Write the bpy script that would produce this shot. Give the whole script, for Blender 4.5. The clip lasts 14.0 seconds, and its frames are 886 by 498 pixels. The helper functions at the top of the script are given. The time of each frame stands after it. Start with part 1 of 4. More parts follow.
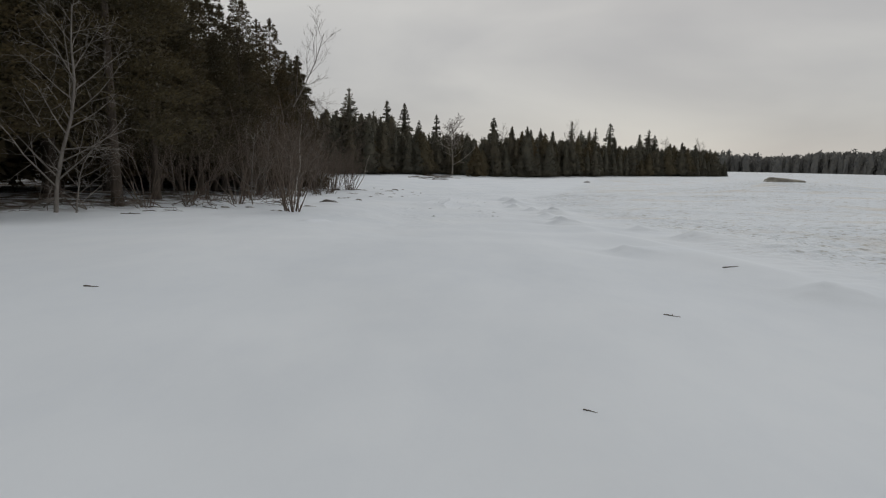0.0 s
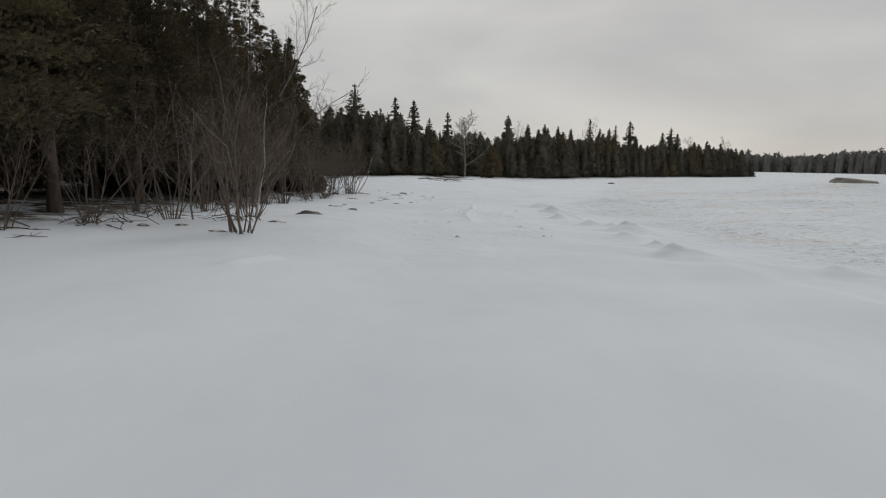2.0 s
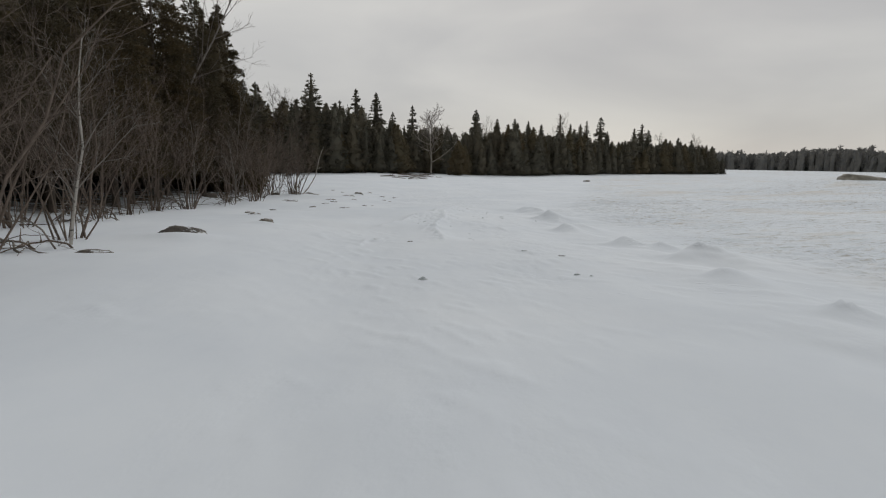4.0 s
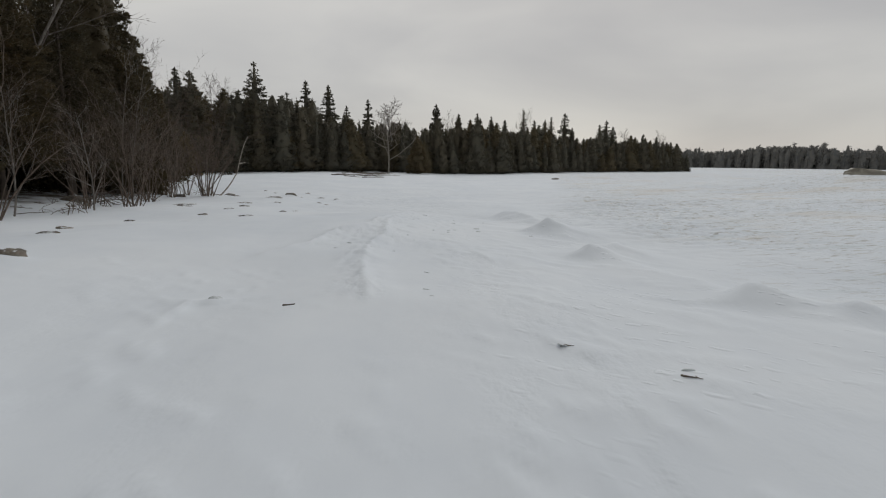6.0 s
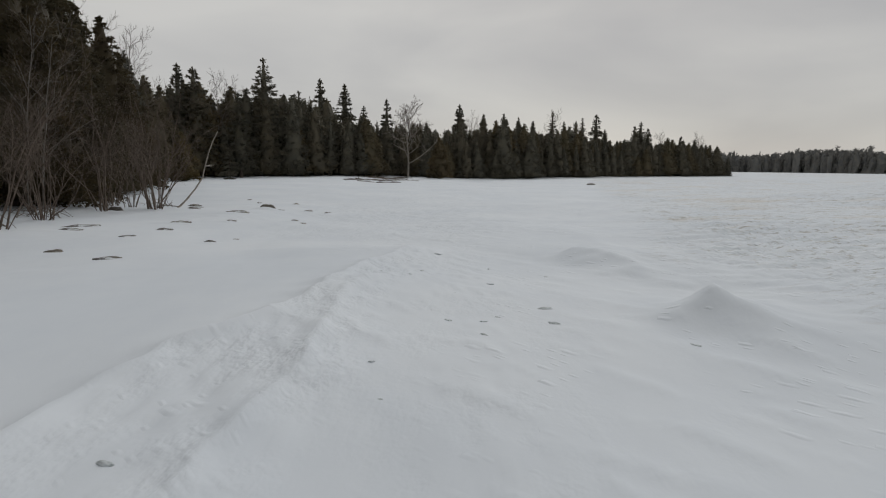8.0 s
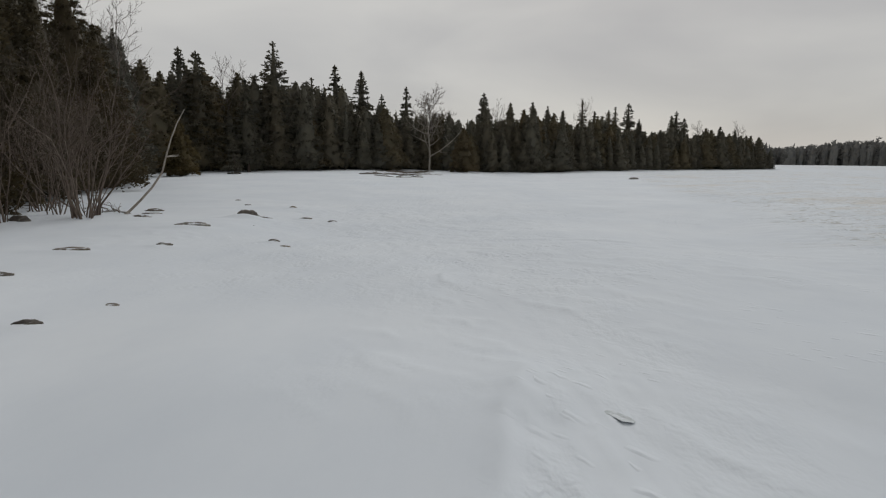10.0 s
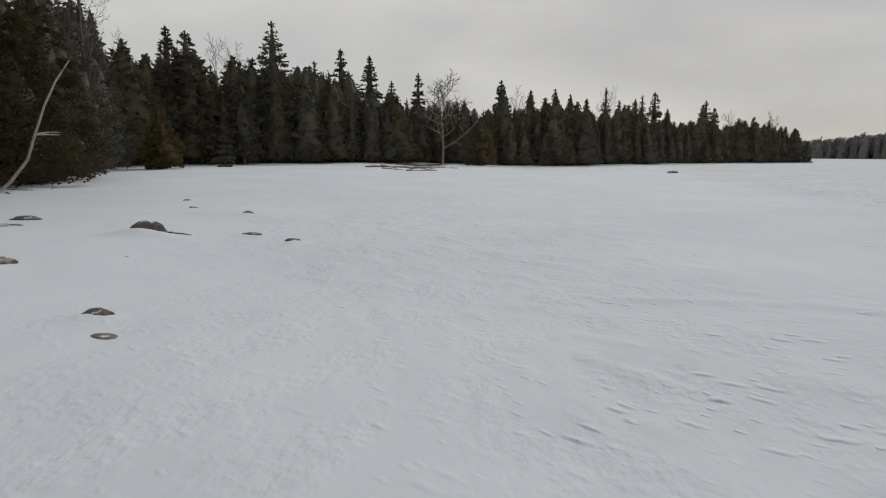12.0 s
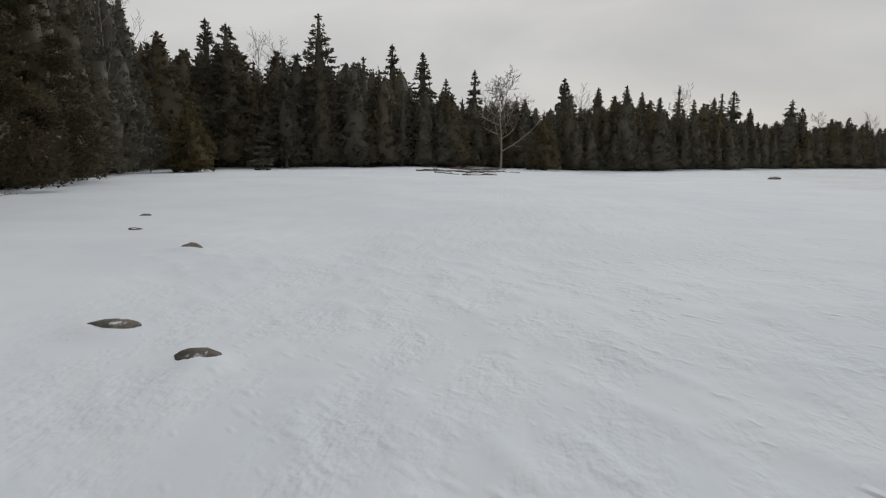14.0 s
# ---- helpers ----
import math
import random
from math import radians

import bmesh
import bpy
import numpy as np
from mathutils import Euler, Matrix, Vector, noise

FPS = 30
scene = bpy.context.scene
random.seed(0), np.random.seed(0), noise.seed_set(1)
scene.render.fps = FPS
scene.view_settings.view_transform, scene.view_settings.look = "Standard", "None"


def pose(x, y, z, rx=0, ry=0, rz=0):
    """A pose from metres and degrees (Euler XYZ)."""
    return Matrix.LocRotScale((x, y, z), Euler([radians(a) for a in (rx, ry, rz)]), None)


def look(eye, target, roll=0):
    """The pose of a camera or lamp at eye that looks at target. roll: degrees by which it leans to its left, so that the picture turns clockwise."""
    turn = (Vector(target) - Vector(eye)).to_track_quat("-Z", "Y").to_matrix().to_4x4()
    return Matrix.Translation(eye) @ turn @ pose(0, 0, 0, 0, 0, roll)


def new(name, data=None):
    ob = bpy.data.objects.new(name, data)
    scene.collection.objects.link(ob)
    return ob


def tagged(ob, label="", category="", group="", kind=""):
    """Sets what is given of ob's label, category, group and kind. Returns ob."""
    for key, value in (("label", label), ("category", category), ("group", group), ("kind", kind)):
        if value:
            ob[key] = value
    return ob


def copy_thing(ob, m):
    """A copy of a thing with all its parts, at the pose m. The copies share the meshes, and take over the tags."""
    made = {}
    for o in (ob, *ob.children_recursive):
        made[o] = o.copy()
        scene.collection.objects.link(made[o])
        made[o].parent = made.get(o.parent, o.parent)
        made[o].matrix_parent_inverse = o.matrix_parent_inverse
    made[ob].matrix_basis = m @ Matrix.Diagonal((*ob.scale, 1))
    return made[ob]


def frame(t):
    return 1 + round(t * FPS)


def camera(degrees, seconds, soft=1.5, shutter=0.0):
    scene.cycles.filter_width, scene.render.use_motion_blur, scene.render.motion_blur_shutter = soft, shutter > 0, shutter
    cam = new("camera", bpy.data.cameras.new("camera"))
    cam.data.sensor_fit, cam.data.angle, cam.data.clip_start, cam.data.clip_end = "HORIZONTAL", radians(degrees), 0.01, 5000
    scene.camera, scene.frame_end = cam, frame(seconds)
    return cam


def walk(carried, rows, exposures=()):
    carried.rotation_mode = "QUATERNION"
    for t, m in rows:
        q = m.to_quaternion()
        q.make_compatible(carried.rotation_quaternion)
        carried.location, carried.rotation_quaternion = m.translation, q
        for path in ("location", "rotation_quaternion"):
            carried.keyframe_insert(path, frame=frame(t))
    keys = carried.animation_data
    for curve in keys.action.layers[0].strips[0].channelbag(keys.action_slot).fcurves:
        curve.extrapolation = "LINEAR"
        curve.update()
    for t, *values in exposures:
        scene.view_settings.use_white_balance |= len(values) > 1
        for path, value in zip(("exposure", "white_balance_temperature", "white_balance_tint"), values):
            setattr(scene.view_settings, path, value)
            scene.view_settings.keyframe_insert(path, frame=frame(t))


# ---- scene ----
cam = camera(75.5, 14.0, soft=1.2)
PATH = [
    (0, (-0.74, 1.213, 2.874), (-0.722, 3.19, 2.573), 0.8),
    (0.5, (-0.731, 3.153, 2.801), (-0.727, 5.13, 2.5), 0.7),
    (1, (-0.837, 5.049, 2.753), (-0.853, 7.027, 2.455), 0.7),
    (1.5, (-1.019, 6.902, 2.723), (-1.043, 8.879, 2.426), 0.7),
    (2, (-1.19, 8.718, 2.688), (-1.205, 10.695, 2.391), 0.6),
    (2.5, (-1.246, 10.446, 2.643), (-1.243, 12.424, 2.347), 0.6),
    (3, (-1.24, 12.255, 2.603), (-1.213, 14.233, 2.304), 0.6),
    (5.5, (-0.489, 21.093, 2.133), (-0.274, 23.058, 1.828), 0.5),
    (6, (-0.282, 22.949, 2.061), (-0.048, 24.912, 1.758), 0.4),
    (6.5, (-0.041, 24.848, 1.999), (0.2, 26.811, 1.705), 0.4),
    (7, (0.146, 26.737, 1.98), (0.374, 28.703, 1.694), 0.3),
    (7.5, (0.347, 28.611, 2.003), (0.542, 30.58, 1.713), 0.4),
    (8, (0.563, 30.499, 1.96), (0.718, 32.472, 1.671), 0.4),
    (8.5, (0.667, 32.34, 1.958), (0.797, 34.315, 1.672), 0.4),
    (9, (0.478, 34.129, 1.916), (0.59, 36.104, 1.625), 0.4),
    (11.5, (0.002, 42.676, 1.62), (0.074, 44.648, 1.29), 0.1),
    (12, (0.053, 44.465, 1.515), (0.106, 46.437, 1.185), 0.2),
    (12.5, (0.016, 46.222, 1.429), (0.036, 48.194, 1.098), 0.2),
    (13, (-0.095, 47.858, 1.371), (-0.116, 49.83, 1.038), 0.2),
    (13.5, (-0.302, 49.582, 1.266), (-0.37, 51.555, 0.947), 0.2),
    (14, (-0.557, 51.245, 1.23), (-0.68, 53.217, 0.918), 0.3),
]
walk(cam, [(t, look(eye, target, roll)) for t, eye, target, roll in PATH], [(0, -0.04), (3, 0.05), (6, 0.0), (9, -0.06), (12, 0.02), (14, 0.11)])


# ---- sky and light ----
world = bpy.data.worlds.new("overcast_sky")
scene.world = world
world.use_nodes = True
wt = world.node_tree
wt.nodes.clear()


def wnode(kind, **settings):
    n = wt.nodes.new(kind)
    for key, value in settings.items():
        n.inputs[key].default_value = value
    return n


SUN_UP, SUN_TURN = radians(35), radians(20)
sky = wnode("ShaderNodeTexSky")
sky.sky_type, sky.sun_disc, sky.sun_elevation, sky.sun_rotation = "NISHITA", False, SUN_UP, SUN_TURN
dim = wnode("ShaderNodeVectorMath")
dim.operation = "SCALE"
dim.inputs["Scale"].default_value = 0.09
wt.links.new(sky.outputs["Color"], dim.inputs[0])
coord = wnode("ShaderNodeTexCoord")
stretch = wnode("ShaderNodeMapping")
stretch.inputs["Scale"].default_value = (1.3, 1.3, 4.0)
stretch.inputs["Location"].default_value = (0.35, 0.2, 0.1)
wt.links.new(coord.outputs["Generated"], stretch.inputs["Vector"])
cloud = wnode("ShaderNodeTexNoise", Scale=1.6, Detail=5.0, Roughness=0.45, Distortion=0.3)
wt.links.new(stretch.outputs["Vector"], cloud.inputs["Vector"])
split = wnode("ShaderNodeSeparateXYZ")
wt.links.new(coord.outputs["Generated"], split.inputs["Vector"])
ramp = wnode("ShaderNodeValToRGB")
ramp.color_ramp.elements[0].position, ramp.color_ramp.elements[0].color = 0.30, (0.462, 0.456, 0.455, 1)
ramp.color_ramp.elements[1].position, ramp.color_ramp.elements[1].color = 0.66, (0.625, 0.612, 0.585, 1)
wt.links.new(cloud.outputs["Fac"], ramp.inputs["Fac"])
# the cloud thins towards the zenith and over the land, where it is brighter
lift = wnode("ShaderNodeMapRange")
lift.inputs["From Min"].default_value, lift.inputs["From Max"].default_value = 0.0, 1.0
lift.inputs["To Min"].default_value, lift.inputs["To Max"].default_value = 0.98, 0.90
wt.links.new(split.outputs["Z"], lift.inputs["Value"])
side = wnode("ShaderNodeMapRange")
side.inputs["From Min"].default_value, side.inputs["From Max"].default_value = -0.3, 0.8
side.inputs["To Min"].default_value, side.inputs["To Max"].default_value = 1.0, 0.93
wt.links.new(split.outputs["X"], side.inputs["Value"])
both = wnode("ShaderNodeMath")
both.operation = "MULTIPLY"
wt.links.new(lift.outputs["Result"], both.inputs[0])
wt.links.new(side.outputs["Result"], both.inputs[1])
deck = wnode("ShaderNodeVectorMath")
deck.operation = "SCALE"
wt.links.new(ramp.outputs["Color"], deck.inputs[0])
wt.links.new(both.outputs["Value"], deck.inputs["Scale"])
cover = wnode("ShaderNodeMix")
cover.data_type = "RGBA"
cover.inputs["Factor"].default_value = 0.93
wt.links.new(dim.outputs["Vector"], cover.inputs["A"])
wt.links.new(deck.outputs["Vector"], cover.inputs["B"])
back = wnode("ShaderNodeBackground", Strength=1.0)
wt.links.new(cover.outputs["Result"], back.inputs["Color"])
wout = wnode("ShaderNodeOutputWorld")
wt.links.new(back.outputs["Background"], wout.inputs["Surface"])

sun_data = bpy.data.lights.new("sun", "SUN")
sun_data.energy, sun_data.angle, sun_data.color = 1.08, radians(20), (1.0, 0.985, 0.96)
sun = new("sun", sun_data)
sun.matrix_world = look((math.sin(SUN_TURN) * 60, math.cos(SUN_TURN) * 60, math.tan(SUN_UP) * 60), (0, 0, 0))


# ---- materials ----
def material(name, rough=0.8):
    m = bpy.data.materials.new(name)
    m.use_nodes = True
    t = m.node_tree
    p = t.nodes["Principled BSDF"]
    p.inputs["Roughness"].default_value = rough
    p.inputs["Specular IOR Level"].default_value = 0.25
    return m, t, p


def noise_node(t, scale, detail=4.0, rough=0.55, stretch3=None, coords="Object", distort=0.0):
    c = t.nodes.new("ShaderNodeTexCoord")
    n = t.nodes.new("ShaderNodeTexNoise")
    n.inputs["Scale"].default_value, n.inputs["Detail"].default_value = scale, detail
    n.inputs["Roughness"].default_value, n.inputs["Distortion"].default_value = rough, distort
    if stretch3:
        mp = t.nodes.new("ShaderNodeMapping")
        mp.inputs["Scale"].default_value = stretch3
        t.links.new(c.outputs[coords], mp.inputs["Vector"])
        t.links.new(mp.outputs["Vector"], n.inputs["Vector"])
    else:
        t.links.new(c.outputs[coords], n.inputs["Vector"])
    return n.outputs["Fac"]


def ramp_node(t, fac, stops):
    r = t.nodes.new("ShaderNodeValToRGB")
    e = r.color_ramp.elements
    while len(e) < len(stops):
        e.new(0.5)
    for el, (pos, col) in zip(e, stops):
        el.position, el.color = pos, (*col, 1)
    t.links.new(fac, r.inputs["Fac"])
    return r.outputs["Color"]


def mix_node(t, fac, a, b, blend="MIX"):
    m = t.nodes.new("ShaderNodeMix")
    m.data_type, m.blend_type = "RGBA", blend
    for key, v in (("Factor", fac), ("A", a), ("B", b)):
        if isinstance(v, (int, float)):
            m.inputs[key].default_value = v
        elif isinstance(v, tuple):
            m.inputs[key].default_value = (*v, 1)
        else:
            t.links.new(v, m.inputs[key])
    return m.outputs["Result"]


def math_node(t, op, a, b, clamp=False):
    m = t.nodes.new("ShaderNodeMath")
    m.operation, m.use_clamp = op, clamp
    for i, v in enumerate((a, b)):
        if isinstance(v, (int, float)):
            m.inputs[i].default_value = v
        else:
            t.links.new(v, m.inputs[i])
    return m.outputs["Value"]


def bump_node(t, p, height, strength, distance):
    b = t.nodes.new("ShaderNodeBump")
    b.inputs["Strength"].default_value, b.inputs["Distance"].default_value = strength, distance
    t.links.new(height, b.inputs["Height"])
    t.links.new(b.outputs["Normal"], p.inputs["Normal"])


def attribute(t, name):
    a = t.nodes.new("ShaderNodeAttribute")
    a.attribute_name = name
    return a.outputs["Fac"]


def foliage(name, dark, light, warm):
    """Needles and sprays: each clump has its own shade, and whole trees differ a little."""
    m, t, p = material(name, 0.7)
    p.inputs["Specular IOR Level"].default_value = 0.3
    g = t.nodes.new("ShaderNodeNewGeometry")
    tone = ramp_node(t, g.outputs["Random Per Island"], [(0.0, dark), (0.75, light), (1.0, warm)])
    o = t.nodes.new("ShaderNodeObjectInfo")
    tree = ramp_node(t, o.outputs["Random"], [(0.0, (0.90, 0.93, 0.95)), (0.7, (0.99, 0.99, 0.98)), (1.0, (1.05, 0.99, 0.91))])
    big = ramp_node(t, noise_node(t, 0.6, 3), [(0.35, (0.82, 0.84, 0.86)), (0.65, (1.1, 1.05, 0.97))])
    col = mix_node(t, 1.0, mix_node(t, 1.0, tone, tree, "MULTIPLY"), big, "MULTIPLY")
    t.links.new(col, p.inputs["Base Color"])
    thin = t.nodes.new("ShaderNodeBsdfTranslucent")
    t.links.new(col, thin.inputs["Color"])
    blend = t.nodes.new("ShaderNodeMixShader")
    blend.inputs["Fac"].default_value = 0.22
    t.links.new(p.outputs["BSDF"], blend.inputs[1])
    t.links.new(thin.outputs["BSDF"], blend.inputs[2])
    t.links.new(blend.outputs["Shader"], t.nodes["Material Output"].inputs["Surface"])
    return m


def bark(name, dark, light, scale=6.0, flecks=None):
    m, t, p = material(name, 0.9)
    n = noise_node(t, scale, 6, 0.6, (1, 1, 0.25))
    col = ramp_node(t, n, [(0.3, dark), (0.7, light)])
    if flecks:
        f = noise_node(t, scale * 1.7, 3, 0.5, (0.6, 0.6, 4.0))
        col = mix_node(t, ramp_node(t, f, [(0.60, (0, 0, 0)), (0.66, (1, 1, 1))]), col, flecks)
    t.links.new(col, p.inputs["Base Color"])
    bump_node(t, p, n, 0.6, 0.02)
    return m


CEDAR = foliage("cedar_sprays", (0.060, 0.050, 0.030), (0.074, 0.060, 0.034), (0.088, 0.070, 0.036))
# Olive cedar, lightened where trees look brighter: light put into the colour.
LIT_OLIVE = foliage("lit_olive_cedar_sprays", (0.074, 0.060, 0.034), (0.092, 0.074, 0.039), (0.112, 0.088, 0.043))
BRONZE = foliage("bronzed_cedar_sprays", (0.098, 0.083, 0.052), (0.116, 0.098, 0.060), (0.130, 0.108, 0.062))
YELLOWED = foliage("yellowed_cedar_sprays", (0.110, 0.090, 0.046), (0.136, 0.110, 0.054), (0.156, 0.124, 0.058))
# Bay cedar and spruce needles, lightened: distance haze put into the colour.
HAZED_NEEDLES = foliage("hazed_evergreen_needles", (0.110, 0.104, 0.081), (0.120, 0.113, 0.087), (0.128, 0.119, 0.089))
CEDAR_BARK = bark("cedar_bark", (0.045, 0.036, 0.029), (0.13, 0.105, 0.085))
ALDER_BARK = bark("alder_bark", (0.075, 0.058, 0.047), (0.20, 0.16, 0.13), 9)
GREY_BARK = bark("grey_weathered_bark", (0.11, 0.098, 0.086), (0.27, 0.245, 0.22), 8)
BIRCH_BARK = bark("birch_bark", (0.30, 0.28, 0.25), (0.52, 0.49, 0.45), 5, (0.05, 0.045, 0.04))
PALE_WOOD = bark("weathered_pale_wood", (0.20, 0.18, 0.155), (0.44, 0.40, 0.35), 9)
TWIG = bark("fine_twigs", (0.10, 0.085, 0.075), (0.22, 0.19, 0.17), 8)
DRIFT = bark("driftwood", (0.05, 0.042, 0.036), (0.20, 0.17, 0.14), 10)
# Far-shore crowns, greyed and lightened so that haze sits in the base colour.
HAZED_FAR_WOOD = foliage("hazed_distant_crowns", (0.17, 0.17, 0.165), (0.185, 0.183, 0.176), (0.20, 0.196, 0.186))


def stone_material():
    m, t, p = material("lichened_granite", 0.85)
    o = t.nodes.new("ShaderNodeObjectInfo")
    base = ramp_node(t, o.outputs["Random"], [(0.0, (0.075, 0.069, 0.064)), (0.6, (0.125, 0.114, 0.102)), (1.0, (0.22, 0.195, 0.165))])
    n = noise_node(t, 9, 8, 0.65)
    col = mix_node(t, 1.0, base, ramp_node(t, n, [(0.3, (0.5, 0.5, 0.52)), (0.7, (1.45, 1.4, 1.3))]), "MULTIPLY")
    lich = ramp_node(t, noise_node(t, 4, 5, 0.6), [(0.60, (0, 0, 0)), (0.68, (1, 1, 1))])
    col = mix_node(t, lich, col, (0.27, 0.27, 0.235))
    g = t.nodes.new("ShaderNodeNewGeometry")
    sp = t.nodes.new("ShaderNodeSeparateXYZ")
    t.links.new(g.outputs["Normal"], sp.inputs["Vector"])
    # blown snow caught on the upper faces
    caught = math_node(t, "ADD", math_node(t, "MULTIPLY", sp.outputs["Z"], 0.5), noise_node(t, 3.5, 5, 0.65))
    col = mix_node(t, ramp_node(t, math_node(t, "MULTIPLY", caught, 0.8), [(0.80, (0, 0, 0)), (0.85, (1, 1, 1))]), col, (0.66, 0.70, 0.74))
    t.links.new(col, p.inputs["Base Color"])
    bump_node(t, p, n, 0.7, 0.03)
    return m


STONE = stone_material()


def crusted_material():
    """Frozen lumps under rime."""
    m, t, p = material("rimed_lump", 0.7)
    n = noise_node(t, 14, 6, 0.62)
    t.links.new(ramp_node(t, n, [(0.35, (0.36, 0.40, 0.41)), (0.60, (0.62, 0.66, 0.69))]), p.inputs["Base Color"])
    bump_node(t, p, n, 0.6, 0.02)
    return m


CRUSTED = crusted_material()


def dirty_ice_material():
    """Snow lies on what faces up; silt-brown ice shows on the steep sides."""
    m, t, p = material("silt_stained_ice", 0.5)
    g = t.nodes.new("ShaderNodeNewGeometry")
    sp = t.nodes.new("ShaderNodeSeparateXYZ")
    t.links.new(g.outputs["Normal"], sp.inputs["Vector"])
    n = noise_node(t, 2.5, 6, 0.6)
    side_col = ramp_node(t, n, [(0.3, (0.13, 0.12, 0.095)), (0.7, (0.29, 0.275, 0.23))])
    up = math_node(t, "ADD", sp.outputs["Z"], math_node(t, "MULTIPLY", n, 0.3))
    t.links.new(mix_node(t, ramp_node(t, up, [(1.00, (0, 0, 0)), (1.05, (1, 1, 1))]), side_col, (0.70, 0.74, 0.77)), p.inputs["Base Color"])
    bump_node(t, p, n, 0.6, 0.05)
    return m


DIRTY_ICE = dirty_ice_material()


def snow_material():
    """Wind-packed snow; rougher greyish crust with beige silt on the lake ice; bark litter under the trees."""
    m, t, p = material("wind_packed_snow", 0.85)
    p.inputs["Specular IOR Level"].default_value = 0.08
    broad = noise_node(t, 0.22, 4, 0.5)
    mid = noise_node(t, 1.7, 5, 0.6, (1.0, 0.55, 1.0))
    fine = noise_node(t, 26, 5, 0.65)
    col = ramp_node(t, broad, [(0.3, (0.640, 0.686, 0.736)), (0.7, (0.700, 0.740, 0.780))])
    col = mix_node(t, 1.0, col, ramp_node(t, mid, [(0.25, (0.955, 0.96, 0.97)), (0.6, (1, 1, 1))]), "MULTIPLY")
    # thin, scoured crust shows the ice below: cooler and darker
    ice = attribute(t, "ice")
    scour = noise_node(t, 1.3, 6, 0.66, (0.6, 1.7, 1.0), distort=0.3)
    scour_on = math_node(t, "MULTIPLY", ramp_node(t, scour, [(0.54, (0, 0, 0)), (0.66, (1, 1, 1))]), math_node(t, "MULTIPLY", ice, 0.55))
    col = mix_node(t, scour_on, col, (0.53, 0.59, 0.62))
    silt = noise_node(t, 0.16, 7, 0.68, (0.8, 1.5, 1.0))
    silt_on = math_node(t, "MULTIPLY", ramp_node(t, silt, [(0.52, (0, 0, 0)), (0.64, (1, 1, 1))]), math_node(t, "MULTIPLY", ice, 0.55))
    col = mix_node(t, silt_on, col, (0.59, 0.55, 0.48))
    # dark crumbs, with thin shadows of the ice plates painted in
    crumb_shade = noise_node(t, 5.5, 4, 0.7, (0.5, 1.6, 1.0))
    crumb_shade_on = math_node(t, "MULTIPLY", ramp_node(t, crumb_shade, [(0.57, (0, 0, 0)), (0.63, (1, 1, 1))]), math_node(t, "MULTIPLY", ice, 0.7))
    col = mix_node(t, crumb_shade_on, col, (0.33, 0.325, 0.30))
    # lines that put the plates' shading into the colour
    cut_shade = noise_node(t, 3.4, 5, 0.7, (0.5, 1.5, 1.0), distort=0.2)
    cut_shade_on = math_node(t, "MULTIPLY", ramp_node(t, cut_shade, [(0.585, (0, 0, 0)), (0.65, (1, 1, 1))]), math_node(t, "MULTIPLY", ice, 0.75))
    col = mix_node(t, cut_shade_on, col, (0.43, 0.415, 0.37))
    litter = attribute(t, "litter")
    leaf = noise_node(t, 1.1, 7, 0.68)
    leaf_on = math_node(t, "MULTIPLY", ramp_node(t, leaf, [(0.42, (0, 0, 0)), (0.52, (1, 1, 1))]), litter)
    col = mix_node(t, leaf_on, col, ramp_node(t, noise_node(t, 14, 5), [(0.3, (0.05, 0.04, 0.03)), (0.7, (0.16, 0.125, 0.095))]))
    t.links.new(col, p.inputs["Base Color"])
    rough = attribute(t, "rough")

    def laid(turn, size3):
        """Places turned into the wind and counted in units of the given size."""
        c = t.nodes.new("ShaderNodeTexCoord")
        mp = t.nodes.new("ShaderNodeMapping")
        mp.vector_type = "TEXTURE"
        mp.inputs["Rotation"].default_value, mp.inputs["Scale"].default_value = (0, 0, radians(turn)), size3
        t.links.new(c.outputs["Object"], mp.inputs["Vector"])
        return mp.outputs["Vector"]

    def scallops(turn, size3, share, reach):
        """Scattered little wedges that the wind has left: each rises slowly and breaks off on one side."""
        at = laid(turn, size3)
        vo = t.nodes.new("ShaderNodeTexVoronoi")
        vo.voronoi_dimensions = "2D"
        vo.inputs["Scale"].default_value = 1.0
        t.links.new(at, vo.inputs["Vector"])
        off = t.nodes.new("ShaderNodeVectorMath")
        off.operation = "SUBTRACT"
        t.links.new(at, off.inputs[0])
        t.links.new(vo.outputs["Position"], off.inputs[1])
        xyz = t.nodes.new("ShaderNodeSeparateXYZ")
        t.links.new(off.outputs["Vector"], xyz.inputs["Vector"])
        core = ramp_node(t, vo.outputs["Distance"], [(0.0, (1, 1, 1)), (reach, (0, 0, 0))])
        wedge = math_node(t, "ADD", math_node(t, "MULTIPLY", xyz.outputs["Y"], 2.6), 0.35, True)
        broken = ramp_node(t, xyz.outputs["Y"], [(0.08, (1, 1, 1)), (0.30, (0, 0, 0))])
        pick = t.nodes.new("ShaderNodeSeparateXYZ")
        t.links.new(vo.outputs["Color"], pick.inputs["Vector"])
        chosen = math_node(t, "GREATER_THAN", pick.outputs["X"], 1.0 - share)
        return math_node(t, "MULTIPLY", math_node(t, "MULTIPLY", core, wedge), math_node(t, "MULTIPLY", chosen, broken))

    def laid_noise(turn, size3, detail, rgh):
        n = t.nodes.new("ShaderNodeTexNoise")
        n.inputs["Scale"].default_value, n.inputs["Detail"].default_value, n.inputs["Roughness"].default_value = 1.0, detail, rgh
        t.links.new(laid(turn, size3), n.inputs["Vector"])
        return n.outputs["Fac"]

    chips = attribute(t, "chips")
